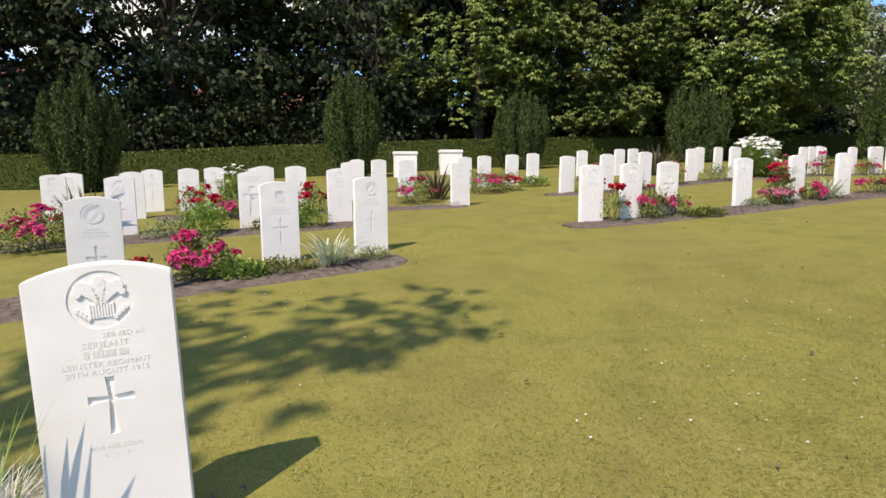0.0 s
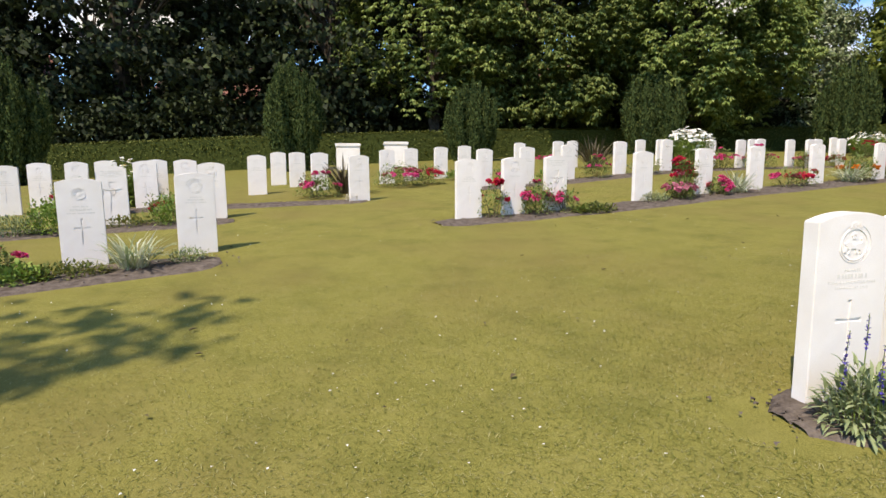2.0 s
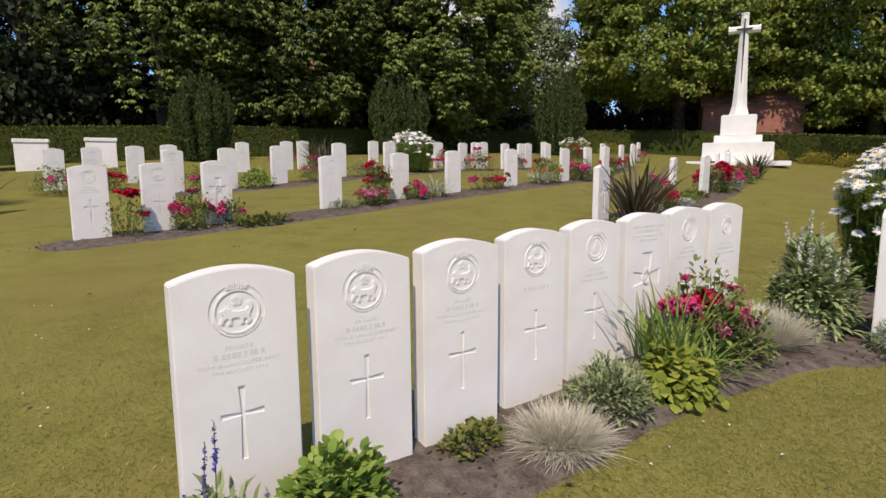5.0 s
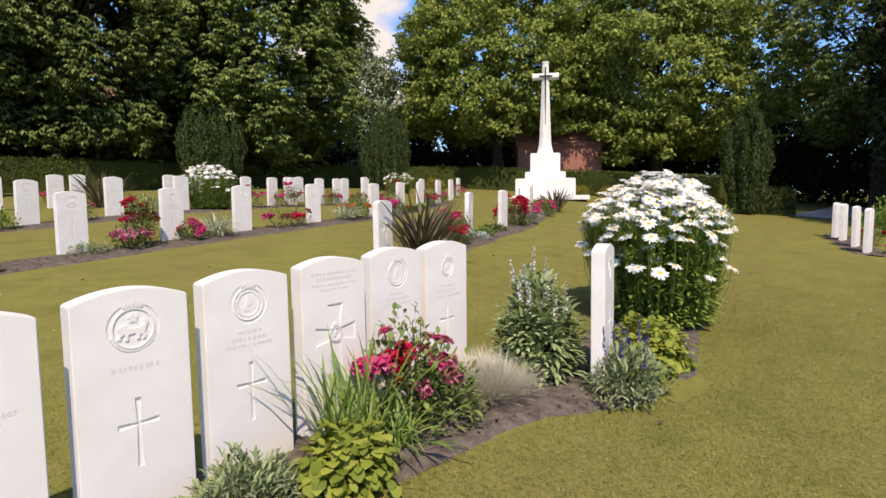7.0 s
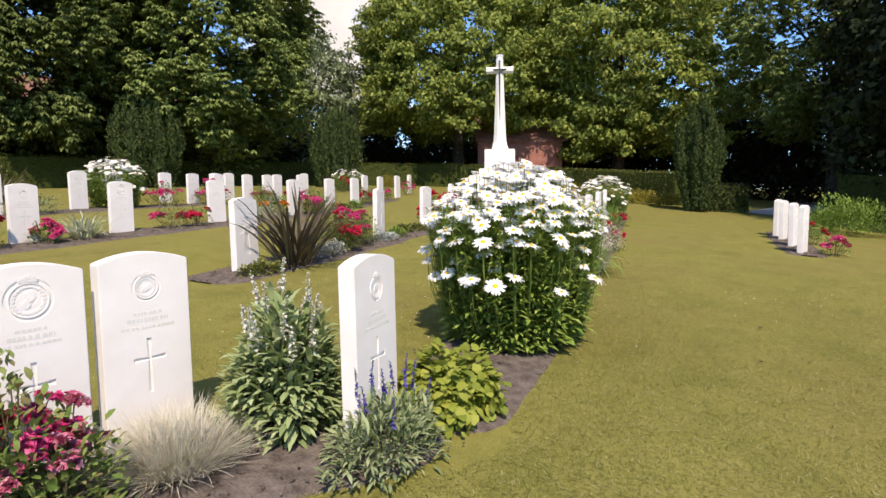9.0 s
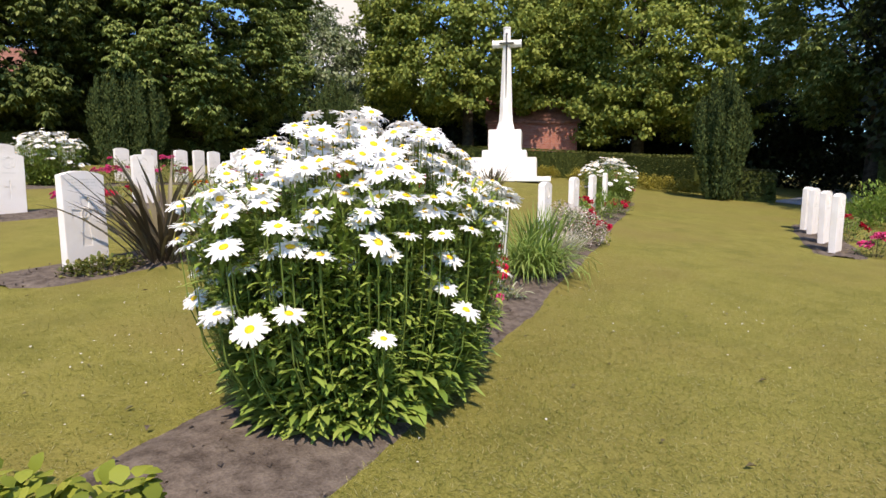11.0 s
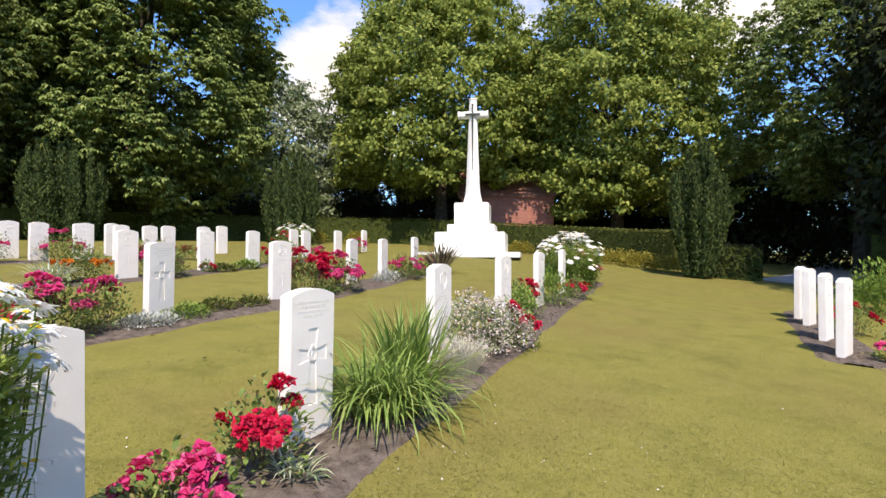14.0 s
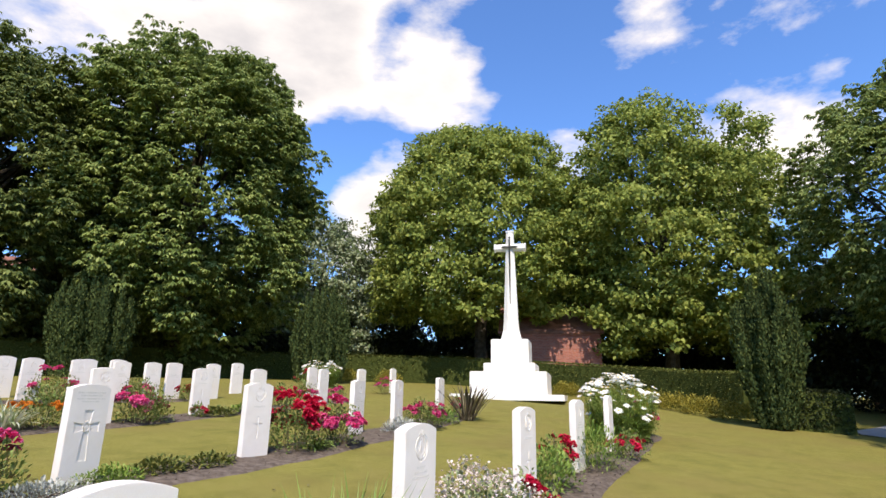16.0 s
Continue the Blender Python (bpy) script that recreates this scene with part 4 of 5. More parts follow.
L_BRONZE = leaf_material("bronze_blade", [(0.05, 0.038, 0.028), (0.10, 0.075, 0.05), (0.15, 0.125, 0.07), (0.20, 0.17, 0.11)], 0.4, 0.12)
L_VARIEG = leaf_material("variegated_blade", [(0.22, 0.30, 0.12), (0.48, 0.50, 0.33), (0.62, 0.62, 0.48)], 0.45, 0.3)
L_DAISY = leaf_material("daisy_leaf", [(0.14, 0.225, 0.04), (0.23, 0.325, 0.062), (0.35, 0.43, 0.10)], 0.45, 0.24, 0.3)
L_GOLD = leaf_material("golden_leaf", [(0.17, 0.16, 0.03), (0.30, 0.26, 0.045), (0.44, 0.36, 0.07)], 0.6, 0.3)
L_STEM = leaf_material("green_stem", [(0.13, 0.19, 0.04), (0.20, 0.26, 0.06)], 0.5, 0.3)
L_SAGE = leaf_material("sage_leaf", [(0.19, 0.25, 0.095), (0.30, 0.36, 0.155), (0.42, 0.48, 0.25)], 0.7, 0.24, 0.08)
L_TWIG = leaf_material("twig", [(0.10, 0.075, 0.04), (0.14, 0.13, 0.06)], 0.7, 0.05)
F_WHITE = leaf_material("white_petal", [(0.80, 0.80, 0.78), (0.88, 0.88, 0.86)], 0.6, 0.3)
F_YELLOW = leaf_material("yellow_floret", [(0.78, 0.45, 0.02), (0.85, 0.55, 0.03)], 0.7, 0.05)
F_RED = leaf_material("red_petal", [(0.40, 0.004, 0.03), (0.55, 0.012, 0.05), (0.62, 0.03, 0.09)], 0.55, 0.25)
F_PINK = leaf_material("crimson_pink_petal", [(0.50, 0.02, 0.11), (0.64, 0.05, 0.20), (0.74, 0.18, 0.34)], 0.55, 0.25)
F_FADED = leaf_material("faded_pink_petal", [(0.45, 0.06, 0.13), (0.58, 0.16, 0.26), (0.62, 0.36, 0.38)], 0.6, 0.25)
F_ORANGE = leaf_material("orange_petal", [(0.55, 0.12, 0.01), (0.65, 0.22, 0.02)], 0.55, 0.25)
F_PURPLE = leaf_material("violet_floret", [(0.07, 0.05, 0.28), (0.13, 0.09, 0.42)], 0.6, 0.2)
F_PALE = leaf_material("pale_pink_floret", [(0.55, 0.42, 0.40), (0.68, 0.58, 0.54), (0.74, 0.68, 0.62)], 0.6, 0.25)
F_CREAM = leaf_material("cream_floret", [(0.62, 0.62, 0.55), (0.75, 0.74, 0.68)], 0.6, 0.25)


def rose_truss(mat, seed, r=0.06, blooms=6):
    """A truss of double blooms: cupped petals round several centres."""
    g = np.random.default_rng(seed)
    Q = []
    for _ in range(blooms):
        c = g.uniform(-1, 1, 3) * np.array([r, r, r * 0.5])
        n = 22
        d = ball_dirs(n, g)
        d[:, 2] = np.abs(d[:, 2]) * 0.9
        s = 0.024 * g.uniform(0.7, 1.2, n)
        Q.append(leaf_quads(c + d * 0.008, d + 0.25 * ball_dirs(n, g), s, s * 1.15, fold=0.35))
    return quad_mesh("bloom", np.concatenate(Q), mat)


TRUSS = {k: [rose_truss(m, 50 + 7 * i + j, r, b) for i, (r, b) in enumerate(((0.05, 9), (0.062, 13), (0.035, 5)))] for j, (k, m) in enumerate((("red", F_RED), ("pink", F_PINK), ("faded", F_FADED), ("orange", F_ORANGE)))}


def daisy_mesh(seed, petals=22, r=0.05):
    g = np.random.default_rng(seed)
    a = np.arange(petals) * 2 * np.pi / petals + g.uniform(-0.08, 0.08, petals)
    L = r * g.uniform(0.85, 1.08, petals)
    dr = g.uniform(-0.25, 0.1, petals)
    Q = []
    for i in range(petals):
        u = np.array([np.cos(a[i]), np.sin(a[i]), 0])
        s = np.array([-u[1], u[0], 0])
        w = r * 0.105
        z = np.array([0, 0, 1.0])
        p0, p1, p2 = u * r * 0.16, u * L[i] * 0.6 + z * r * 0.06, u * L[i] + z * dr[i] * r
        Q.append([p0 - s * w * 0.6, p0 + s * w * 0.6, p1 + s * w * 1.15, p1 - s * w * 1.15])
        Q.append([p1 - s * w * 1.15, p1 + s * w * 1.15, p2 + s * w * 0.6, p2 - s * w * 0.6])
    n1 = len(Q)
    for j in range(3):
        r0, r1 = r * 0.26 * (1 - j / 3), r * 0.26 * (1 - (j + 1) / 3)
        h0, h1 = r * (0.05 + 0.055 * j), r * (0.05 + 0.055 * (j + 1))
        for i in range(10):
            b, c = 2 * np.pi * i / 10, 2 * np.pi * (i + 1) / 10
            Q.append([(r0 * np.cos(b), r0 * np.sin(b), h0), (r0 * np.cos(c), r0 * np.sin(c), h0), (r1 * np.cos(c), r1 * np.sin(c), h1), (r1 * np.cos(b), r1 * np.sin(b), h1)])
    return quad_mesh("daisy_flower", np.array(Q, float), [F_WHITE, F_YELLOW], [0] * n1 + [1] * (len(Q) - n1))


DAISY = [daisy_mesh(i, p, r) for i, (p, r) in enumerate(((22, 0.05), (24, 0.054), (20, 0.045), (21, 0.05)))]


def plant(name, x, y, label, category, parts, turn=0.0, group=""):
    """A plant standing on the ground; parts of (name, mesh)."""
    top = new(name)
    top.matrix_world = pose(x, y, gz(x, y) + 0.005, 0, 0, turn)
    for nm, me in parts:
        ob = new(nm, me)
        ob.parent = top
        tagged(ob, kind="stuff")
    tagged(top, label, category, group)
    return top


def put_bloom(top, me, p, d, g, s=1.0, nm="bloom"):
    ob = new(nm, me)
    ob.parent = top
    q = Vector(d).to_track_quat("Z", "Y")
    ob.matrix_basis = Matrix.Translation(Vector(p)) @ q.to_matrix().to_4x4() @ Matrix.Rotation(g.uniform(0, 6.28), 4, "Z") @ Matrix.Scale(s, 4)


def rose(x, y, r, h, col, blooms, seed, leaves=900, leaf=0.042, sparse=False, label="", big=1.15):
    g = np.random.default_rng(seed)
    P, d = dome(blooms, r * 0.95, r * 0.95, h * 0.95, g, inner=0.72, low=0.3)
    P[:, 2] = np.maximum(P[:, 2], h * 0.45)
    canes = np.concatenate([P, dome(10, r * 0.8, r * 0.8, h * 0.9, g, 0.6)[0]])
    n = int(leaves * 1.7) // (4 if sparse else 1)
    top = plant("rose_bush", x, y, label or {"red": "rose bush with trusses of deep red flowers", "pink": "rose bush with trusses of crimson-pink flowers", "faded": "rose bush with fading pink flowers", "orange": "bush with orange flowers"}[col], "rose bush",
                [("foliage", strip_mesh("foliage", bush_leaves(n, r, r, h * 0.88, leaf, g), L_ROSE)), ("stalk_growth", quad_mesh("stalk_growth", stem_quads(canes, g), L_TWIG))], group="rose bushes in the beds")
    for p, dd in zip(P, d):
        put_bloom(top, TRUSS[col][g.integers(0, 3)], p, dd * 0.6 + np.array([-0.1, -0.2, 0.8]), g, big * g.uniform(0.8, 1.25))
    return top


def tuft(x, y, r, h, mat, n, seed, label, name="grass_tuft", width=0.004, arch=1.0, spread=1.05, group="ornamental grasses", root=0.06):
    g = np.random.default_rng(seed)
    return plant(name, x, y, label, "ornamental grass", [("leaf_tuft", strip_mesh("leaf_tuft", blades(n, math.hypot(r, h) * 1.05, width, spread, arch, g, root), mat))], group=group)


def cushion(x, y, rx, ry, h, mat, n, leaf, seed, name, label, cat, slim=0.6, turn=27, spikes=None):
    """A low leafy plant, with flower spikes if given: (number, height, material, thickness)."""
    g = np.random.default_rng(seed)
    parts = [("foliage", strip_mesh("foliage", bush_leaves(n, rx, ry, h, leaf, g, slim), mat))]
    parts.append(("stalk_growth", quad_mesh("stalk_growth", stem_quads(dome(16, rx * 0.85, ry * 0.85, h * 0.85, g, 0.6)[0], g, 0.003, 0.4), L_STEM)))
    top = plant(name, x, y, label, cat, parts, turn)
    if spikes:
        k, hh, fm, th = spikes
        P, d = dome(k, rx * 0.8, ry * 0.8, h * 0.95, g, 0.75, 0.3)
        for p in P:
            ln = hh * g.uniform(0.7, 1.2)
            lean = np.array([p[0] * 0.6, p[1] * 0.6, 1.0]) + g.uniform(-0.14, 0.14, 3)
            lean = lean / np.linalg.norm(lean)
            m = 46
            u = g.random(m)
            Q = leaf_quads(p + lean * (ln * (0.45 + 0.55 * u))[:, None], ball_dirs(m, g) + lean * 0.3, th * (1.25 - 0.7 * u), th * 0.8 * (1.25 - 0.7 * u))
            S = tube_quads(np.stack([p * np.array([0.6, 0.6, 0.3]), p, p + lean * ln]), [0.003, 0.003, 0.0015], 3)
            ob = new("flower_spike", quad_mesh("flower_spike", np.concatenate([Q, S]), [fm, L_STEM], [0] * len(Q) + [1] * len(S)))
            ob.parent = top
    return top


def daisy_clump(x, y, rx, ry, h, flowers, seed, turn, stems=130, leafy=26000, scale=1.0):
    """Tall ox-eye daisies: leafy stems, open flowers crowded on top and a few down the sides."""
    g = np.random.default_rng(seed)
    n = flowers
    a = g.uniform(0, 2 * np.pi, n)
    q = np.sqrt(g.random(n))
    hx, hy = q * np.cos(a) * rx * 1.12, q * np.sin(a) * ry * 1.15
    hz = h * (1.0 - 0.31 * q ** 2.2) * g.uniform(0.86, 1.03, n)
    side = g.random(n) < 0.16 + 0.10 * (hy < 0)
    hz = np.where(side & (q > 0.55), hz * g.uniform(0.55, 0.85, n), hz)
    tips = np.stack([hx, hy, hz], -1)
    m = stems
    a2, q2 = g.uniform(0, 2 * np.pi, m), np.sqrt(g.random(m))
    extra = np.stack([q2 * np.cos(a2) * rx, q2 * np.sin(a2) * ry, h * g.uniform(0.45, 0.8, m)], -1)
    allt = np.concatenate([tips, extra])
    S = []
    for t in allt:
        b = np.array([t[0] * 0.64, t[1] * 0.64, 0.0])
        u = np.linspace(0, 1, 4)[:, None]
        S.append(tube_quads(b + (t - b) * u + np.array([t[0], t[1], 0]) * 0.1 * np.sin(u * np.pi), np.full(4, 0.0024 * scale), 3))
    k = leafy
    i = g.integers(0, len(allt), k)
    u = 0.9 * g.random(k) ** 1.15
    T = allt[i]
    B = T * np.array([0.64, 0.64, 0])
    P = B + (T - B) * u[:, None]
    ang = g.uniform(0, 2 * np.pi, k)
    D = np.stack([np.cos(ang), np.sin(ang), g.uniform(-0.1, 0.8, k)], -1)
    L = 0.125 * scale * g.uniform(0.6, 1.2, k) * (1.2 - 0.8 * u)
    # leafy outer stems that clothe the sides down to the ground
    o = leafy // 2
    a3, z3 = g.uniform(0, 2 * np.pi, o), g.random(o) ** 0.85
    w3 = (0.70 + 0.32 * z3) * g.uniform(0.82, 1.06, o) * (1 + 0.05 * np.sin(a3 * 7))
    P3 = np.stack([w3 * np.cos(a3) * rx, w3 * np.sin(a3) * ry, 0.03 + z3 * h * 0.72 * g.uniform(0.8, 1.05, o)], -1)
    D3 = np.stack([np.cos(a3) + g.normal(0, 0.7, o), np.sin(a3) + g.normal(0, 0.7, o), g.uniform(0.0, 1.2, o)], -1)
    L3 = 0.078 * scale * g.uniform(0.6, 1.25, o) * (1.15 - 0.45 * z3)
    P, D, L = np.concatenate([P, P3]), np.concatenate([D, D3]), np.concatenate([L, L3])
    top = plant("daisy_clump", x, y, "tall clump of white ox-eye daisies with yellow centres", "daisies",
                [("stalk_growth", quad_mesh("stalk_growth", np.concatenate(S), L_STEM)), ("foliage", strip_mesh("foliage", leaf_strips(P, D, L, L * 0.23), L_DAISY))], turn, "daisy clumps")
    for p in tips:
        d = np.array([p[0] * 0.5 - 0.05, p[1] * 0.6 - 0.08, 1.1]) + g.uniform(-0.38, 0.38, 3)
        put_bloom(top, DAISY[g.integers(0, 4)], p, d, g, scale * g.uniform(0.85, 1.15), "daisy_flower")
    return top


# bed in front of the close-set stones
cushion(3.38, 2.33, 0.13, 0.14, 0.24, L_GREY, 700, 0.065, 101, "speedwell", "grey-green speedwell with violet flower spikes", "plant", 0.2, spikes=(5, 0.30, F_PURPLE, 0.013))
cushion(3.72, 2.40, 0.18, 0.15, 0.27, L_GREEN, 1500, 0.042, 102, "stonecrop", "fresh green fleshy-leaved stonecrop", "plant", 0.7)
cushion(4.32, 2.66, 0.16, 0.10, 0.09, L_OLIVE, 420, 0.03, 103, "low_cover", "low olive-green mat beside a headstone", "ground cover")
tuft(4.66, 2.55, 0.11, 0.18, L_STRAW, 3400, 104, "round tuft of straw-grey fescue", width=0.0024, arch=0.45, spread=1.35, root=0.09)
cushion(5.02, 2.70, 0.20, 0.18, 0.23, L_GREY, 1700, 0.042, 105, "catmint", "sprawling catmint with narrow grey-green leaves", "plant", 0.28)
cushion(5.42, 2.70, 0.20, 0.19, 0.24, L_LIME, 700, 0.05, 106, "coral_bells", "lime-green coral bells with lobed leaves", "plant", 0.95)
tuft(5.60, 2.92, 0.26, 0.56, L_IRIS, 95, 107, "green iris blades standing among roses", "iris", width=0.013, arch=0.8, spread=0.42, group="irises", root=0.14)
tuft(5.72, 2.80, 0.20, 0.32, L_IRIS, 80, 117, "arching narrow green day lily leaves", "day_lily", width=0.012, arch=1.4, spread=0.8, group="day lilies", root=0.1)
rose(5.90, 3.0, 0.25, 0.64, "pink", 9, 108, leaves=300, big=0.8)
rose(6.08, 2.92, 0.21, 0.42, "faded", 8, 109, leaves=360, big=0.75)
rose(5.98, 2.96, 0.10, 0.68, "red", 2, 118, leaves=60, big=1.2)
tuft(6.47, 3.02, 0.16, 0.25, L_STRAW, 4200, 110, "round tuft of straw-grey fescue", width=0.0026, arch=0.4, spread=1.15, root=0.12)
cushion(6.97, 3.08, 0.24, 0.22, 0.58, L_SAGE, 2600, 0.095, 111, "foxglove", "grey-green leafy plant with white flower spikes", "plant", 0.28, spikes=(26, 0.32, F_CREAM, 0.022))
cushion(7.16, 2.58, 0.32, 0.20, 0.25, L_GREY, 1400, 0.055, 112, "speedwell", "grey-green speedwell with violet flower spikes", "plant", 0.24, spikes=(10, 0.24, F_PURPLE, 0.014))
cushion(7.68, 2.78, 0.36, 0.26, 0.32, L_LIME, 1700, 0.05, 113, "lady_s_mantle", "mound of yellow-green lobed lady's mantle", "plant", 0.95)
daisy_clump(9.1, 3.54, 0.84, 0.56, 1.27, 520, 114, 26, stems=260, leafy=34000, scale=1.12)
# on along the same bed
rose(10.42, 4.28, 0.25, 0.36, "pink", 7, 120, leaves=320)
rose(10.90, 4.60, 0.24, 0.50, "red", 8, 121, leaves=300)
tuft(10.30, 4.10, 0.24, 0.20, L_IRIS, 110, 122, "spreading tuft of narrow day lily leaves", "day_lily", width=0.012, arch=1.5, spread=0.9, group="day lilies")
tuft(10.98, 4.42, 0.18, 0.15, L_VARIEG, 60, 123, "small tuft of yellow-green day lily leaves", "day_lily", width=0.012, arch=1.5, spread=0.9, group="day lilies")
tuft(11.78, 4.88, 0.42, 0.60, L_IRIS, 620, 124, "dense clump of arching green iris leaves", "iris", width=0.013, arch=2.0, spread=0.7, group="irises", root=0.2)
tuft(12.12, 5.10, 0.30, 0.72, L_IRIS, 200, 125, "dense clump of upright green iris leaves", "iris", width=0.014, arch=0.5, spread=0.35, group="irises", root=0.15)
tuft(12.70, 5.18, 0.2, 0.36, L_STRAW, 700, 126, "upright tuft of pale straw grass", width=0.004, arch=0.6, spread=0.6, root=0.08)
top = cushion(13.45, 5.78, 0.62, 0.42, 0.50, L_GREY, 1500, 0.05, 127, "flowering_shrub", "low shrub covered in tiny pale pink flowers", "shrub", 0.5)
g = np.random.default_rng(128)
P, d = dome(2200, 0.66, 0.46, 0.54, g, 0.8)
ob = new("floret_cover", quad_mesh("floret_cover", leaf_quads(P, d + ball_dirs(2200, g), np.full(2200, 0.022), np.full(2200, 0.022)), F_PALE)); ob.parent = top; tagged(ob, kind="stuff")
rose(13.9, 5.75, 0.28, 0.50, "red", 7, 129, leaves=300)
cushion(15.25, 6.95, 0.42, 0.32, 0.42, L_GREEN, 900, 0.06, 130, "leafy_perennial", "bushy green perennial beside a headstone", "plant", 0.4)
cushion(16.7, 7.55, 0.55, 0.35, 0.55, L_GREEN, 1500, 0.07, 131, "leafy_perennial", "feathery perennial with bright green leaves", "plant", 0.2)
rose(15.9, 7.45, 0.25, 0.5, "red", 4, 132, leaves=300)
rose(17.9, 7.95, 0.30, 0.45, "red", 6, 133, leaves=400)
daisy_clump(19.6, 9.35, 0.8, 0.6, 1.15, 150, 134, 26, stems=90, leafy=4500, scale=1.25)
rose(20.7, 9.75, 0.4, 0.75, "pink", 10, 135, leaves=500)
# second row
cushion(8.46, 6.60, 0.36, 0.16, 0.13, L_OLIVE, 700, 0.04, 140, "low_cover", "low green mat at the foot of a headstone", "ground cover")
tuft(8.98, 6.82, 0.42, 1.12, L_BRONZE, 130, 141, "bronze-purple flax with stiff strap leaves", "flax", width=0.035, arch=0.7, spread=0.75, group="flax clumps", root=0.1)
cushion(9.65, 7.25, 0.35, 0.2, 0.22, L_SILVER, 700, 0.045, 142, "lavender", "low mound of grey-green lavender leaves", "plant", 0.3)
rose(10.0, 7.55, 0.34, 0.62, "red", 9, 143)
rose(10.42, 7.92, 0.38, 0.62, "pink", 12, 144)
rose(10.85, 8.22, 0.28, 0.50, "pink", 6, 145, leaves=500)
cushion(11.22, 8.12, 0.36, 0.2, 0.13, L_SILVER, 900, 0.04, 146, "lamb_s_ear", "silvery low mat of lamb's ear leaves", "ground cover", 0.4)
cushion(11.66, 8.42, 0.30, 0.2, 0.17, L_GREEN, 900, 0.03, 147, "low_cover", "fresh green cushion at the foot of a headstone", "ground cover")
cushion(12.10, 8.80, 0.32, 0.18, 0.15, L_OLIVE, 600, 0.045, 148, "low_cover", "olive-yellow mat in the bed", "ground cover")
cushion(12.62, 9.05, 0.3, 0.2, 0.12, L_OLIVE, 500, 0.045, 149, "low_cover", "olive-yellow mat in the bed", "ground cover")
rose(13.68, 9.62, 0.40, 0.72, "red", 13, 150, big=1.5)
rose(14.42, 9.98, 0.42, 0.66, "pink", 17, 151, big=1.35)
tuft(14.0, 9.65, 0.3, 0.2, L_IRIS, 90, 152, "tuft of narrow green day lily leaves", "day_lily", width=0.016, arch=1.5, spread=0.9, group="day lilies")
cushion(16.05, 11.0, 0.38, 0.25, 0.22, L_SILVER, 700, 0.05, 153, "lavender", "silvery low mound beside a headstone", "plant", 0.35)
rose(16.75, 11.35, 0.45, 0.60, "pink", 16, 154)
cushion(17.6, 11.95, 0.5, 0.3, 0.3, L_GREEN, 700, 0.06, 155, "leafy_perennial", "bushy perennial with fresh green leaves", "plant", 0.5)
tuft(18.5, 12.3, 0.5, 0.95, L_BRONZE, 90, 156, "bronze-purple flax with stiff strap leaves", "flax", width=0.035, arch=0.6, spread=0.7, group="flax clumps", root=0.1)
rose(18.9, 13.1, 0.3, 0.5, "pink", 6, 157, leaves=400)
# third row
rose(2.72, 8.02, 0.26, 0.55, "red", 5, 160, sparse=True, label="leggy thin rose bush with a few red flowers")
rose(3.38, 8.35, 0.30, 0.55, "pink", 9, 161, leaves=700)
rose(3.85, 8.52, 0.20, 0.40, "pink", 5, 162, leaves=300)
cushion(4.25, 8.38, 0.42, 0.16, 0.13, L_OLIVE, 600, 0.05, 163, "low_cover", "low green mat in the bed", "ground cover")
tuft(4.02, 8.30, 0.24, 0.14, L_IRIS, 70, 164, "flat tuft of green strap leaves", "day_lily", width=0.014, arch=1.5, spread=1.0, group="day lilies")
cushion(5.55, 9.38, 0.30, 0.16, 0.16, L_GREY, 700, 0.035, 165, "lavender", "small grey-green mound at a headstone", "plant", 0.35)
rose(6.22, 9.78, 0.28, 0.86, "red", 12, 166, leaves=800)
rose(6.05, 9.62, 0.26, 0.45, "faded", 8, 167, leaves=400)
rose(6.95, 10.08, 0.22, 0.35, "pink", 5, 168, leaves=300)
tuft(7.45, 10.35, 0.42, 0.36, L_VARIEG, 190, 169, "clump of cream-striped grass", width=0.018, arch=1.3, spread=0.8, root=0.12)
rose(8.85, 11.0, 0.3, 0.5, "pink", 6, 170, sparse=True)
rose(9.35, 11.25, 0.28, 0.45, "red", 5, 171, sparse=True)
tuft(10.85, 11.95, 0.45, 0.38, L_VARIEG, 170, 172, "clump of pale yellow-green strap leaves", width=0.022, arch=1.3, spread=0.8, root=0.12)
rose(11.25, 12.25, 0.38, 0.66, "orange", 9, 173, leaves=900)
rose(12.45, 12.65, 0.42, 0.75, "pink", 13, 174)
rose(12.7, 12.85, 0.3, 0.5, "faded", 6, 175, leaves=500)
cushion(13.85, 13.55, 0.4, 0.2, 0.16, L_OLIVE, 500, 0.06, 176, "low_cover", "low green mat in the bed", "ground cover")
rose(13.45, 13.35, 0.15, 0.3, "red", 2, 177, leaves=150)
cushion(14.5, 14.0, 0.4, 0.2, 0.2, L_GREEN, 500, 0.06, 178, "low_cover", "low green mat in the bed", "ground cover")
rose(15.6, 15.2, 0.4, 0.6, "red", 9, 179, leaves=600)
rose(16.4, 15.9, 0.35, 0.6, "pink", 7, 180, leaves=500)
rose(17.7, 16.9, 0.3, 0.5, "pink", 5, 181, leaves=400)
rose(20.6, 19.4, 0.4, 0.6, "pink", 7, 182, leaves=400)
# beds to the left of the start
tuft(-1.24, 1.56, 0.22, 0.22, L_STRAW, 1500, 190, "round tuft of straw-grey fescue", width=0.003, arch=0.9, spread=1.2, root=0.1)
tuft(-1.09, 1.33, 0.16, 0.56, L_IRIS, 22, 191, "a few tall green iris blades", "iris", width=0.014, arch=0.3, spread=0.25, group="irises")
rose(-1.98, 5.12, 0.34, 0.46, "pink", 13, 192, leaves=900)
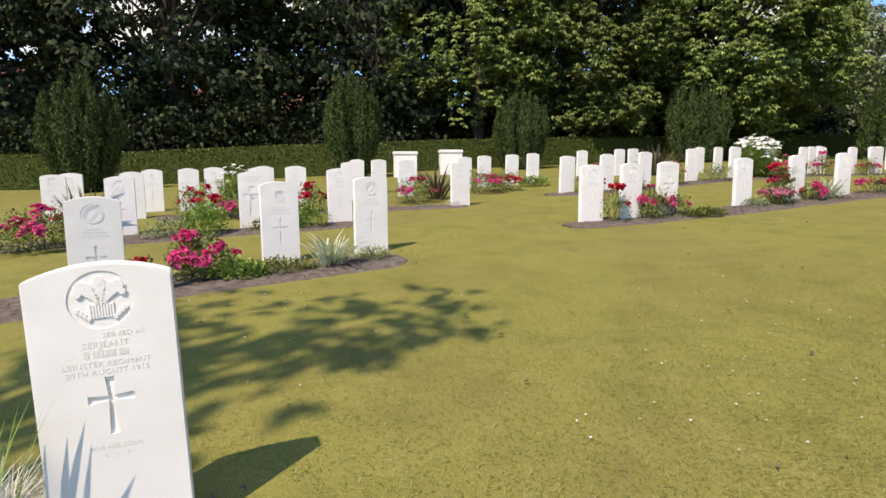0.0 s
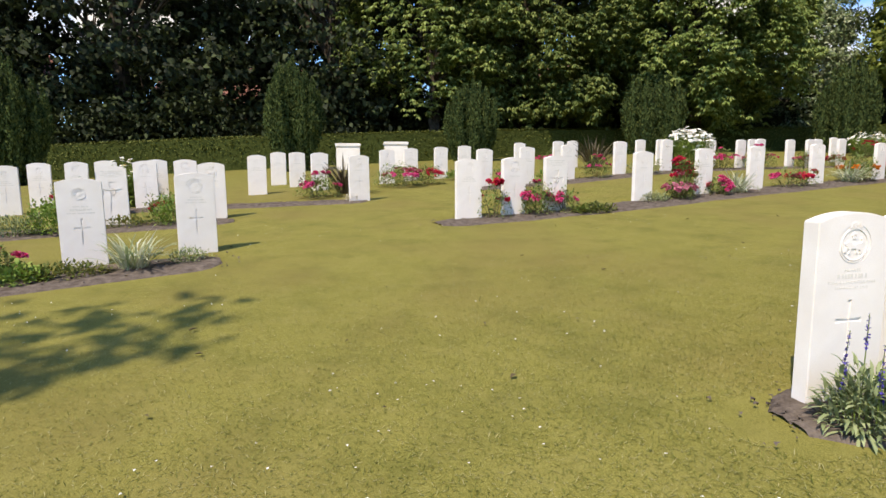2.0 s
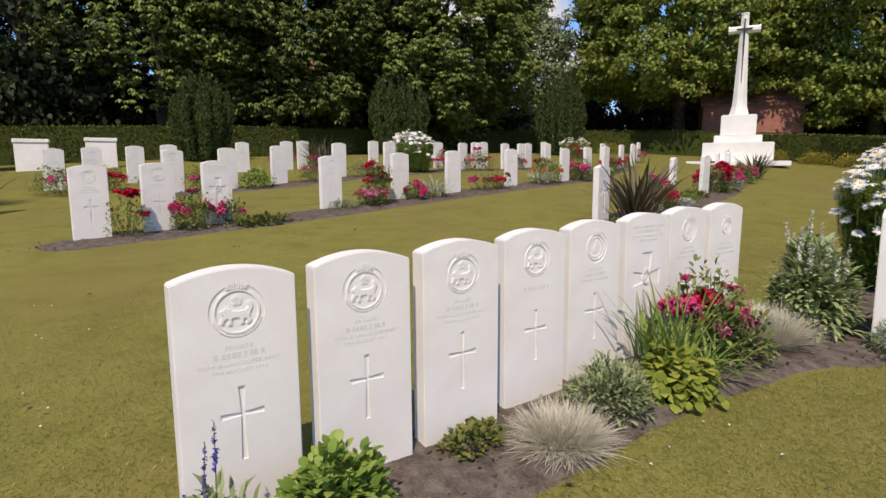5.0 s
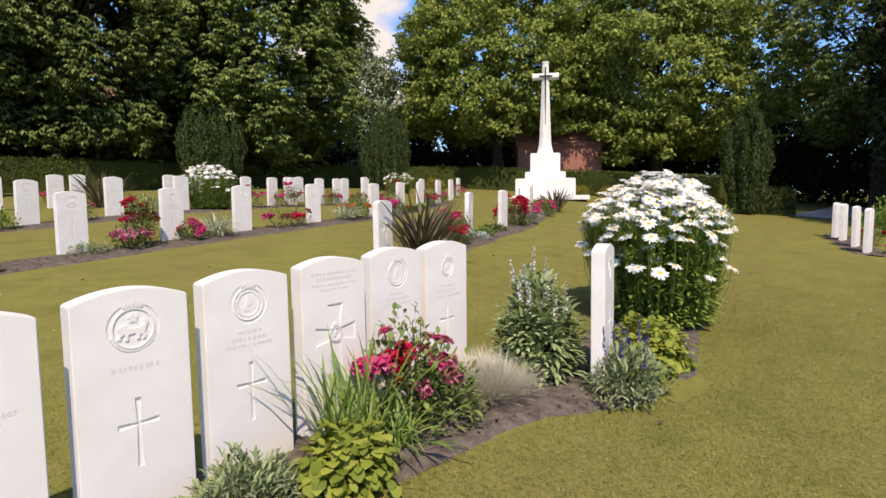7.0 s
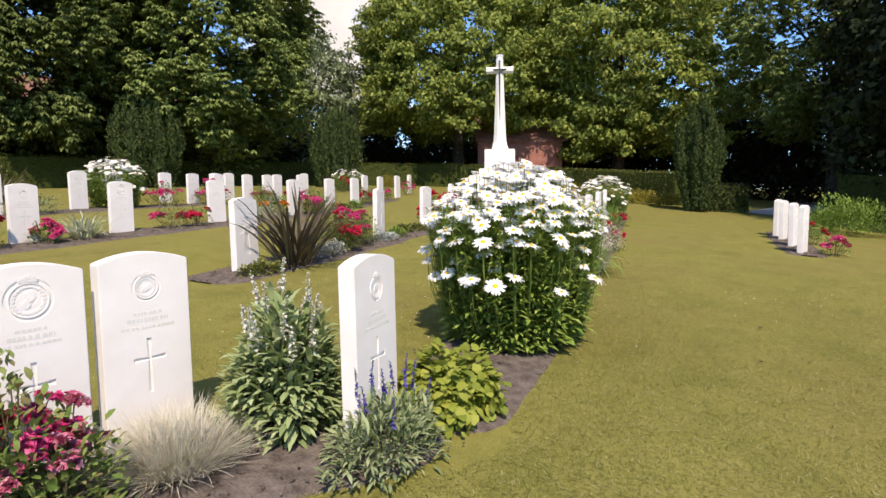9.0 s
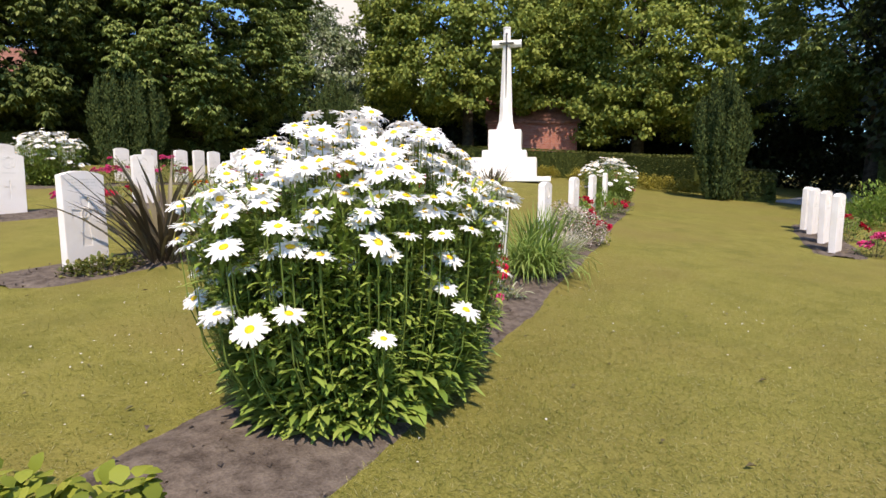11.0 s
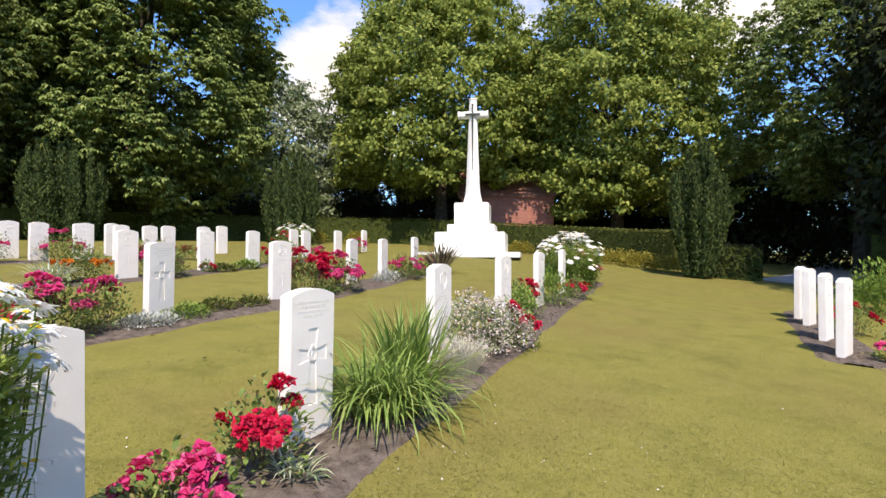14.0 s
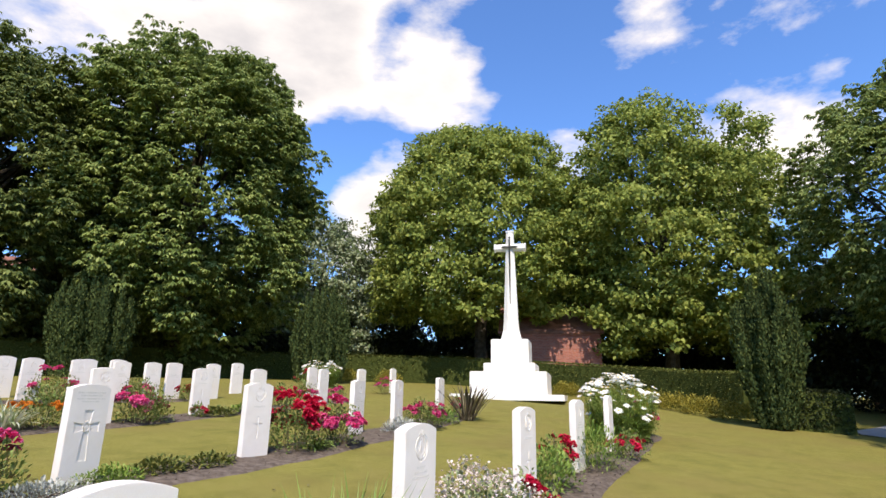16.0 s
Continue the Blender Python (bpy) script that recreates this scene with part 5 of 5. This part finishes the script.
rose(-2.35, 4.75, 0.2, 0.3, "red", 3, 193, leaves=250)
cushion(-1.35, 5.22, 0.42, 0.2, 0.13, L_OLIVE, 900, 0.035, 194, "low_cover", "low green mat in front of a headstone", "ground cover", turn=20)
cushion(-1.62, 5.05, 0.3, 0.2, 0.15, L_GREEN, 500, 0.05, 195, "low_cover", "low green leafy plant in the bed", "ground cover", turn=20)
tuft(-0.86, 5.46, 0.34, 0.34, L_VARIEG, 130, 196, "clump of cream-striped grass", width=0.018, arch=1.1, spread=0.75, root=0.1)
cushion(-0.48, 5.72, 0.22, 0.14, 0.14, L_GREY, 500, 0.035, 197, "lavender", "small grey-green mound at a headstone", "plant", 0.35)
rose(-4.55, 6.95, 0.55, 0.58, "pink", 16, 198, leaves=1300)
rose(-5.4, 6.7, 0.4, 0.55, "red", 9, 199, leaves=800)
tuft(-4.5, 7.75, 0.35, 0.8, L_BRONZE, 70, 200, "bronze-purple flax with stiff strap leaves", "flax", width=0.03, arch=0.5, spread=0.6, group="flax clumps", root=0.08)
cushion(-3.3, 7.55, 0.4, 0.2, 0.28, L_GREY, 700, 0.05, 201, "lavender", "low mound of grey-green lavender leaves", "plant", 0.35)
cushion(-2.95, 7.75, 0.34, 0.34, 0.46, L_GREEN, 1300, 0.05, 202, "leafy_perennial", "rounded bush with bright green leaves", "shrub", 0.5)
cushion(-2.2, 8.1, 0.3, 0.2, 0.16, L_OLIVE, 400, 0.04, 203, "low_cover", "low green mat in the bed", "ground cover")
cushion(-1.62, 8.22, 0.3, 0.26, 0.36, L_GREEN, 900, 0.05, 204, "leafy_perennial", "rounded bush with bright green leaves", "shrub", 0.4)
rose(-1.85, 8.35, 0.28, 0.5, "red", 5, 205, leaves=300)
rose(-3.85, 9.8, 0.45, 0.65, "red", 12, 206, leaves=900)
rose(-3.2, 9.55, 0.3, 0.5, "pink", 5, 207, leaves=500)
cushion(-2.3, 9.7, 0.3, 0.25, 0.3, L_GREEN, 500, 0.05, 208, "leafy_perennial", "bushy perennial with fresh green leaves", "plant", 0.4)
rose(-2.0, 10.2, 0.3, 0.6, "red", 6, 209, leaves=500)
daisy_clump(-3.5, 10.9, 0.4, 0.35, 0.85, 28, 210, 0, stems=40, leafy=4500)
rose(-0.2, 11.3, 0.45, 0.55, "pink", 9, 211, leaves=800)
cushion(0.55, 10.5, 0.18, 0.15, 0.13, L_STRAW, 250, 0.05, 212, "low_cover", "small dry tuft at the foot of a headstone", "ground cover", 0.2)
tuft(0.25, 11.9, 0.5, 0.75, L_BRONZE, 90, 213, "bronze-purple flax with stiff strap leaves", "flax", width=0.035, arch=0.6, spread=0.75, group="flax clumps", root=0.1)
rose(1.3, 13.2, 0.6, 0.6, "pink", 14, 214, leaves=1200)
rose(1.95, 13.6, 0.4, 0.55, "red", 8, 215, leaves=600)
cushion(2.8, 14.6, 0.5, 0.3, 0.25, L_GREEN, 700, 0.06, 216, "low_cover", "fresh green cushion in the bed", "ground cover")
# far row
rose(3.6, 12.45, 0.35, 0.6, "pink", 8, 220, leaves=600)
cushion(4.65, 12.8, 0.4, 0.3, 0.4, L_GREEN, 700, 0.06, 221, "leafy_perennial", "rounded bush with bright green leaves", "shrub", 0.5)
cushion(7.3, 14.1, 0.55, 0.35, 0.42, L_GREY, 900, 0.06, 222, "lavender", "broad grey-green mound in the bed", "plant", 0.35)
rose(5.9, 13.5, 0.35, 0.65, "pink", 7, 223, leaves=600)
daisy_clump(8.95, 15.35, 0.62, 0.55, 1.12, 170, 224, 20, stems=70, leafy=4500, scale=1.15)
rose(10.2, 15.9, 0.45, 0.7, "pink", 11, 225, leaves=700)
rose(11.45, 16.2, 0.5, 0.7, "pink", 12, 226, leaves=800)
rose(12.9, 16.4, 0.35, 0.6, "pink", 7, 227, leaves=500)
tuft(6.9, 16.9, 0.7, 0.95, L_BRONZE, 110, 228, "bronze-purple flax with stiff strap leaves", "flax", width=0.035, arch=0.6, spread=0.8, group="flax clumps", root=0.1)
rose(14.0, 16.6, 0.3, 0.5, "red", 5, 229, leaves=400)
daisy_clump(19.75, 22.5, 0.7, 0.6, 0.95, 80, 230, 20, stems=40, leafy=4500, scale=1.3)
rose(18.6, 21.2, 0.5, 0.7, "red", 9, 231, leaves=500)
rose(6.2, 19.4, 0.5, 0.6, "pink", 7, 232, leaves=500)
# along the far side of the lawn
rose(16.9, 3.35, 0.28, 0.40, "pink", 5, 240, sparse=True)
rose(18.6, 4.15, 0.3, 0.5, "red", 5, 241, sparse=True)
cushion(20.2, 4.7, 0.5, 0.3, 0.3, L_GREEN, 600, 0.06, 242, "leafy_perennial", "low green planting beside the stones", "plant", 0.4)
cushion(22.7, 4.5, 1.2, 1.0, 0.95, L_GREEN, 3200, 0.10, 243, "evergreen_shrub", "spreading green evergreen shrub at the lawn's edge", "shrub", 0.35)
cushion(22.6, 2.6, 0.9, 0.8, 0.9, L_GREEN, 2200, 0.10, 244, "evergreen_shrub", "spreading green evergreen shrub at the lawn's edge", "shrub", 0.35)
for i, (x, y, r) in enumerate([(30.6, 20.6, 0.9), (30.9, 18.6, 0.9), (30.4, 16.6, 0.9), (29.7, 14.9, 0.8), (29.0, 13.4, 0.8), (28.4, 12.0, 0.7), (22.5, 26.2, 0.8), (24.4, 25.6, 0.8)]):
    cushion(x, y, r * 1.25, r * 0.8, 0.62, L_GOLD, 1900, 0.075, 250 + i, "golden_shrub", "low golden-green shrub at the foot of the hedge", "shrub", 0.5, turn=60)


# ---- behind the hedge ----
def thicket():
    """Leaf screen that closes the view under the trees, their shade put into its near-black colour."""
    g = np.random.default_rng(77)
    pts = [(-34, 24.5, 3.6), (-18, 26.0, 3.4), (-8, 28.0, 3.2), (0, 29.5, 3.2), (8, 32.0, 3.0), (17, 33.5, 3.2), (24, 35.0, 3.2), (31, 37.0, 5.0), (40, 36.0, 6.5), (44.5, 27, 7.5), (45, 19, 7.5), (45, 14, 7.5), (44.5, 11.2, 9.0), (42.5, 5.5, 10.0), (38.0, -0.5, 10.0), (33.0, -5.0, 8.0), (30, -13, 6.0)]
    line = smooth_line(pts, 0.5)
    n = 150000
    i = g.integers(0, len(line), n)
    lump = 0.65 + 0.35 * np.sin(line[i, 0] * 0.9) * np.sin(line[i, 0] * 0.37 + 1) + 0.25 * g.random(n)
    P = np.stack([line[i, 0] + g.normal(0, 0.7, n), line[i, 1] + g.normal(0, 0.8, n), 0 * lump], -1)
    P[:, 2] = ground(P[:, 0], P[:, 1]) + line[i, 2] * lump * g.random(n) ** 0.8
    s = g.uniform(0.16, 0.36, n)
    ob = new("undergrowth", quad_mesh("undergrowth", leaf_quads(P, ball_dirs(n, g) + np.array([0, 0, -0.2]), s, s * 0.6), L_DARK_SHADE))
    tagged(ob, "dense undergrowth beneath the trees, their shade put into its colour", "undergrowth", kind="stuff")


thicket()


def house(x, y, turn, w, d, h, blank=False):
    top = new("house")
    top.matrix_world = pose(x, y, gz(x, y) - 0.2, 0, 0, turn)
    bm = bmesh.new()
    add_box(bm, -w / 2, w / 2, 0, d, 0, h)
    part("wall", bm, M_BRICK, top)
    bm = bmesh.new()
    o = 0.15 if blank else 0.4
    add_prism(bm, [(-o, h - 0.05), (d / 2, h + d * 0.42), (d + o, h - 0.05), (d + o, h - 0.2), (d / 2, h + d * 0.42 - 0.25), (-o, h - 0.2)], -w / 2 - o, w / 2 + o)
    me = finished(bm, "roof", M_TILE)
    me.transform(Matrix(((0, 1, 0, 0), (1, 0, 0, 0), (0, 0, 1, 0), (0, 0, 0, 1))))
    part("roof", me, M_TILE, top)
    bm = bmesh.new()
    add_box(bm, w * 0.28, w * 0.28 + 0.9, d / 2 - 0.4, d / 2 + 0.4, h + d * 0.2, h + d * 0.42 + 1.1)
    part("chimney", bm, M_BRICK, top)
    k = 0 if blank else int(w // 3)
    for f in range(2):
        for i in range(k):
            cx = (i + 0.5) * w / k - w / 2
            z = 1.0 + f * 2.7
            if z + 1.3 > h:
                continue
            win = new("window")
            win.parent = top
            bm = bmesh.new()
            for a in ((-0.6, -0.52, 0, 1.3), (0.52, 0.6, 0, 1.3), (-0.52, 0.52, 0, 0.08), (-0.52, 0.52, 1.22, 1.3), (-0.03, 0.03, 0.08, 1.22)):
                add_box(bm, cx + a[0], cx + a[1], -0.05, 0.03, z + a[2], z + a[3])
            part("frame", bm, M_PAINT, win)
            bm = bmesh.new()
            add_box(bm, cx - 0.52, cx + 0.52, -0.012, 0.01, z + 0.08, z + 1.22)
            part("pane", bm, M_GLASS, win)
            bm = bmesh.new()
            add_box(bm, cx - 0.68, cx + 0.68, -0.12, 0.0, z - 0.08, z)
            part("sill", bm, M_PAINT, win)
    tagged(top, "red brick house with tiled roof, glimpsed behind the trees", "house", "houses behind the trees")


house(33.3, 24.0, -45, 5.2, 4.5, 3.3, True)
house(-29, 37, 28, 14, 8, 5.4)
house(-9, 46, 4, 18, 8, 5.4)
house(14, 47, -6, 16, 8, 5.4)


def entrance_path():
    line = smooth_line([(29.0, 8.6, 0.75), (33, 8.9, 0.9), (40, 9.8, 1.2), (52, 12, 1.6)], 0.6)
    d = unit(np.gradient(line[:, :2], axis=0))
    side = np.stack([-d[:, 1], d[:, 0]], -1)
    V, F = [], []
    for i in range(len(line)):
        for s in (-1, 1):
            p = line[i, :2] + side[i] * s * line[i, 2]
            V.append((*p, gz(*p) + 0.02))
    F = [(2 * i, 2 * i + 1, 2 * i + 3, 2 * i + 2) for i in range(len(line) - 1)]
    ob = new("path", mesh_from("path", V, F, M_ASPH))
    tagged(ob, "pale paved path leading out between the hedges", "path", kind="structure")


entrance_path()


# ---- lawn detail ----
def lawn_blades():
    """Short mown blades where the walk passes close."""
    g = np.random.default_rng(5)
    n = 560000
    walk_line = np.array([(0, 0), (1.2, 0.25), (2.4, 0.4), (3.5, 0.9), (4.4, 0.85), (5.8, 0.75), (7.0, 1.0), (8.1, 1.4), (9.5, 1.9), (10.9, 2.7), (12.5, 3.6)])
    k = g.integers(0, len(walk_line) - 1, n)
    f = g.random(n)[:, None]
    B = walk_line[k] * (1 - f) + walk_line[k + 1] * f
    a = g.uniform(0, 2 * np.pi, n)
    r = 0.7 + 4.2 * g.random(n) ** 1.2
    x, y = B[:, 0] + r * np.cos(a), B[:, 1] + r * np.sin(a)
    ok = (x > -3.2) & (y > g.uniform(-0.6, 0.9, n)) & (y < 5.2 + 0.15 * x)
    x, y = x[ok], y[ok]
    bed = np.concatenate([in_bed(x[i:i + 20000], y[i:i + 20000], -0.02) for i in range(0, len(x), 20000)])
    x, y = x[~bed], y[~bed]
    n = len(x)
    P = np.stack([x, y, ground(x, y) + 0.002], -1)
    D = np.stack([g.normal(0, 0.8, n), g.normal(0, 0.8, n), g.uniform(0.02, 0.45, n)], -1)
    L = g.uniform(0.014, 0.036, n)
    Q = leaf_quads(P, D, L, g.uniform(0.0016, 0.0034, n), 0.05)
    ob = new("grass", quad_mesh("grass", Q, L_GRASS))
    tagged(ob, "short mown grass blades, some of them dry", "grass", kind="stuff")
    # daisies in the grass and fallen leaves
    m = 520
    c = g.integers(0, 26, m)
    cx, cy = g.uniform(-2, 14, 26), g.uniform(1.5, 8, 26)
    wx, wy = cx[c] + g.normal(0, 0.55, m), cy[c] + g.normal(0, 0.55, m)
    ok = ~in_bed(wx, wy, 0.05)
    wx, wy = wx[ok], wy[ok]
    m = len(wx)
    P = np.stack([wx, wy, ground(wx, wy) + 0.02], -1)
    Q = [leaf_quads(P - np.stack([np.cos(q), np.sin(q), 0 * q], -1) * 0.007, np.stack([np.cos(q), np.sin(q), 0.05 + 0 * q], -1), np.full(m, 0.014), np.full(m, 0.011), 0.02) for q in [g.uniform(0, 6.28, m)]]
    ob = new("lawn_daisies", quad_mesh("lawn_daisies", np.concatenate(Q), F_WHITE))
    tagged(ob, "tiny white daisies scattered in the grass", "lawn daisies", kind="stuff")
    m = 130
    wx, wy = g.uniform(-2, 14, m), g.uniform(1, 8, m)
    P = np.stack([wx, wy, ground(wx, wy) + 0.018], -1)
    q = g.uniform(0, 6.28, m)
    s = g.uniform(0.02, 0.055, m)
    ob = new("fallen_leaves", quad_mesh("fallen_leaves", leaf_quads(P, np.stack([np.cos(q), np.sin(q), g.uniform(-0.05, 0.25, m)], -1), s, s * 0.5), L_TWIG))
    tagged(ob, "brown fallen leaves lying on the lawn", "fallen leaves", kind="stuff")
    # crumbs of earth
    i = g.integers(0, len(ALL_BED), 9000)
    near = ALL_BED[i]
    x, y = near[:, 0] + g.uniform(-0.9, 0.9, 9000) * near[:, 2] * 0.9, near[:, 1] + g.uniform(-0.9, 0.9, 9000) * near[:, 2] * 0.9
    P = np.stack([x, y, ground(x, y) + 0.016], -1)
    s = g.uniform(0.008, 0.03, 9000)
    Q = leaf_quads(P, ball_dirs(9000, g) * np.array([1, 1, 0.5]) + np.array([0, 0, 0.3]), s, s * 0.9, 0.5)
    ob = new("earth_crumbs", quad_mesh("earth_crumbs", Q, M_SOIL))
    tagged(ob, "crumbs of dry brown earth on the beds", "earth", kind="stuff")


lawn_blades()
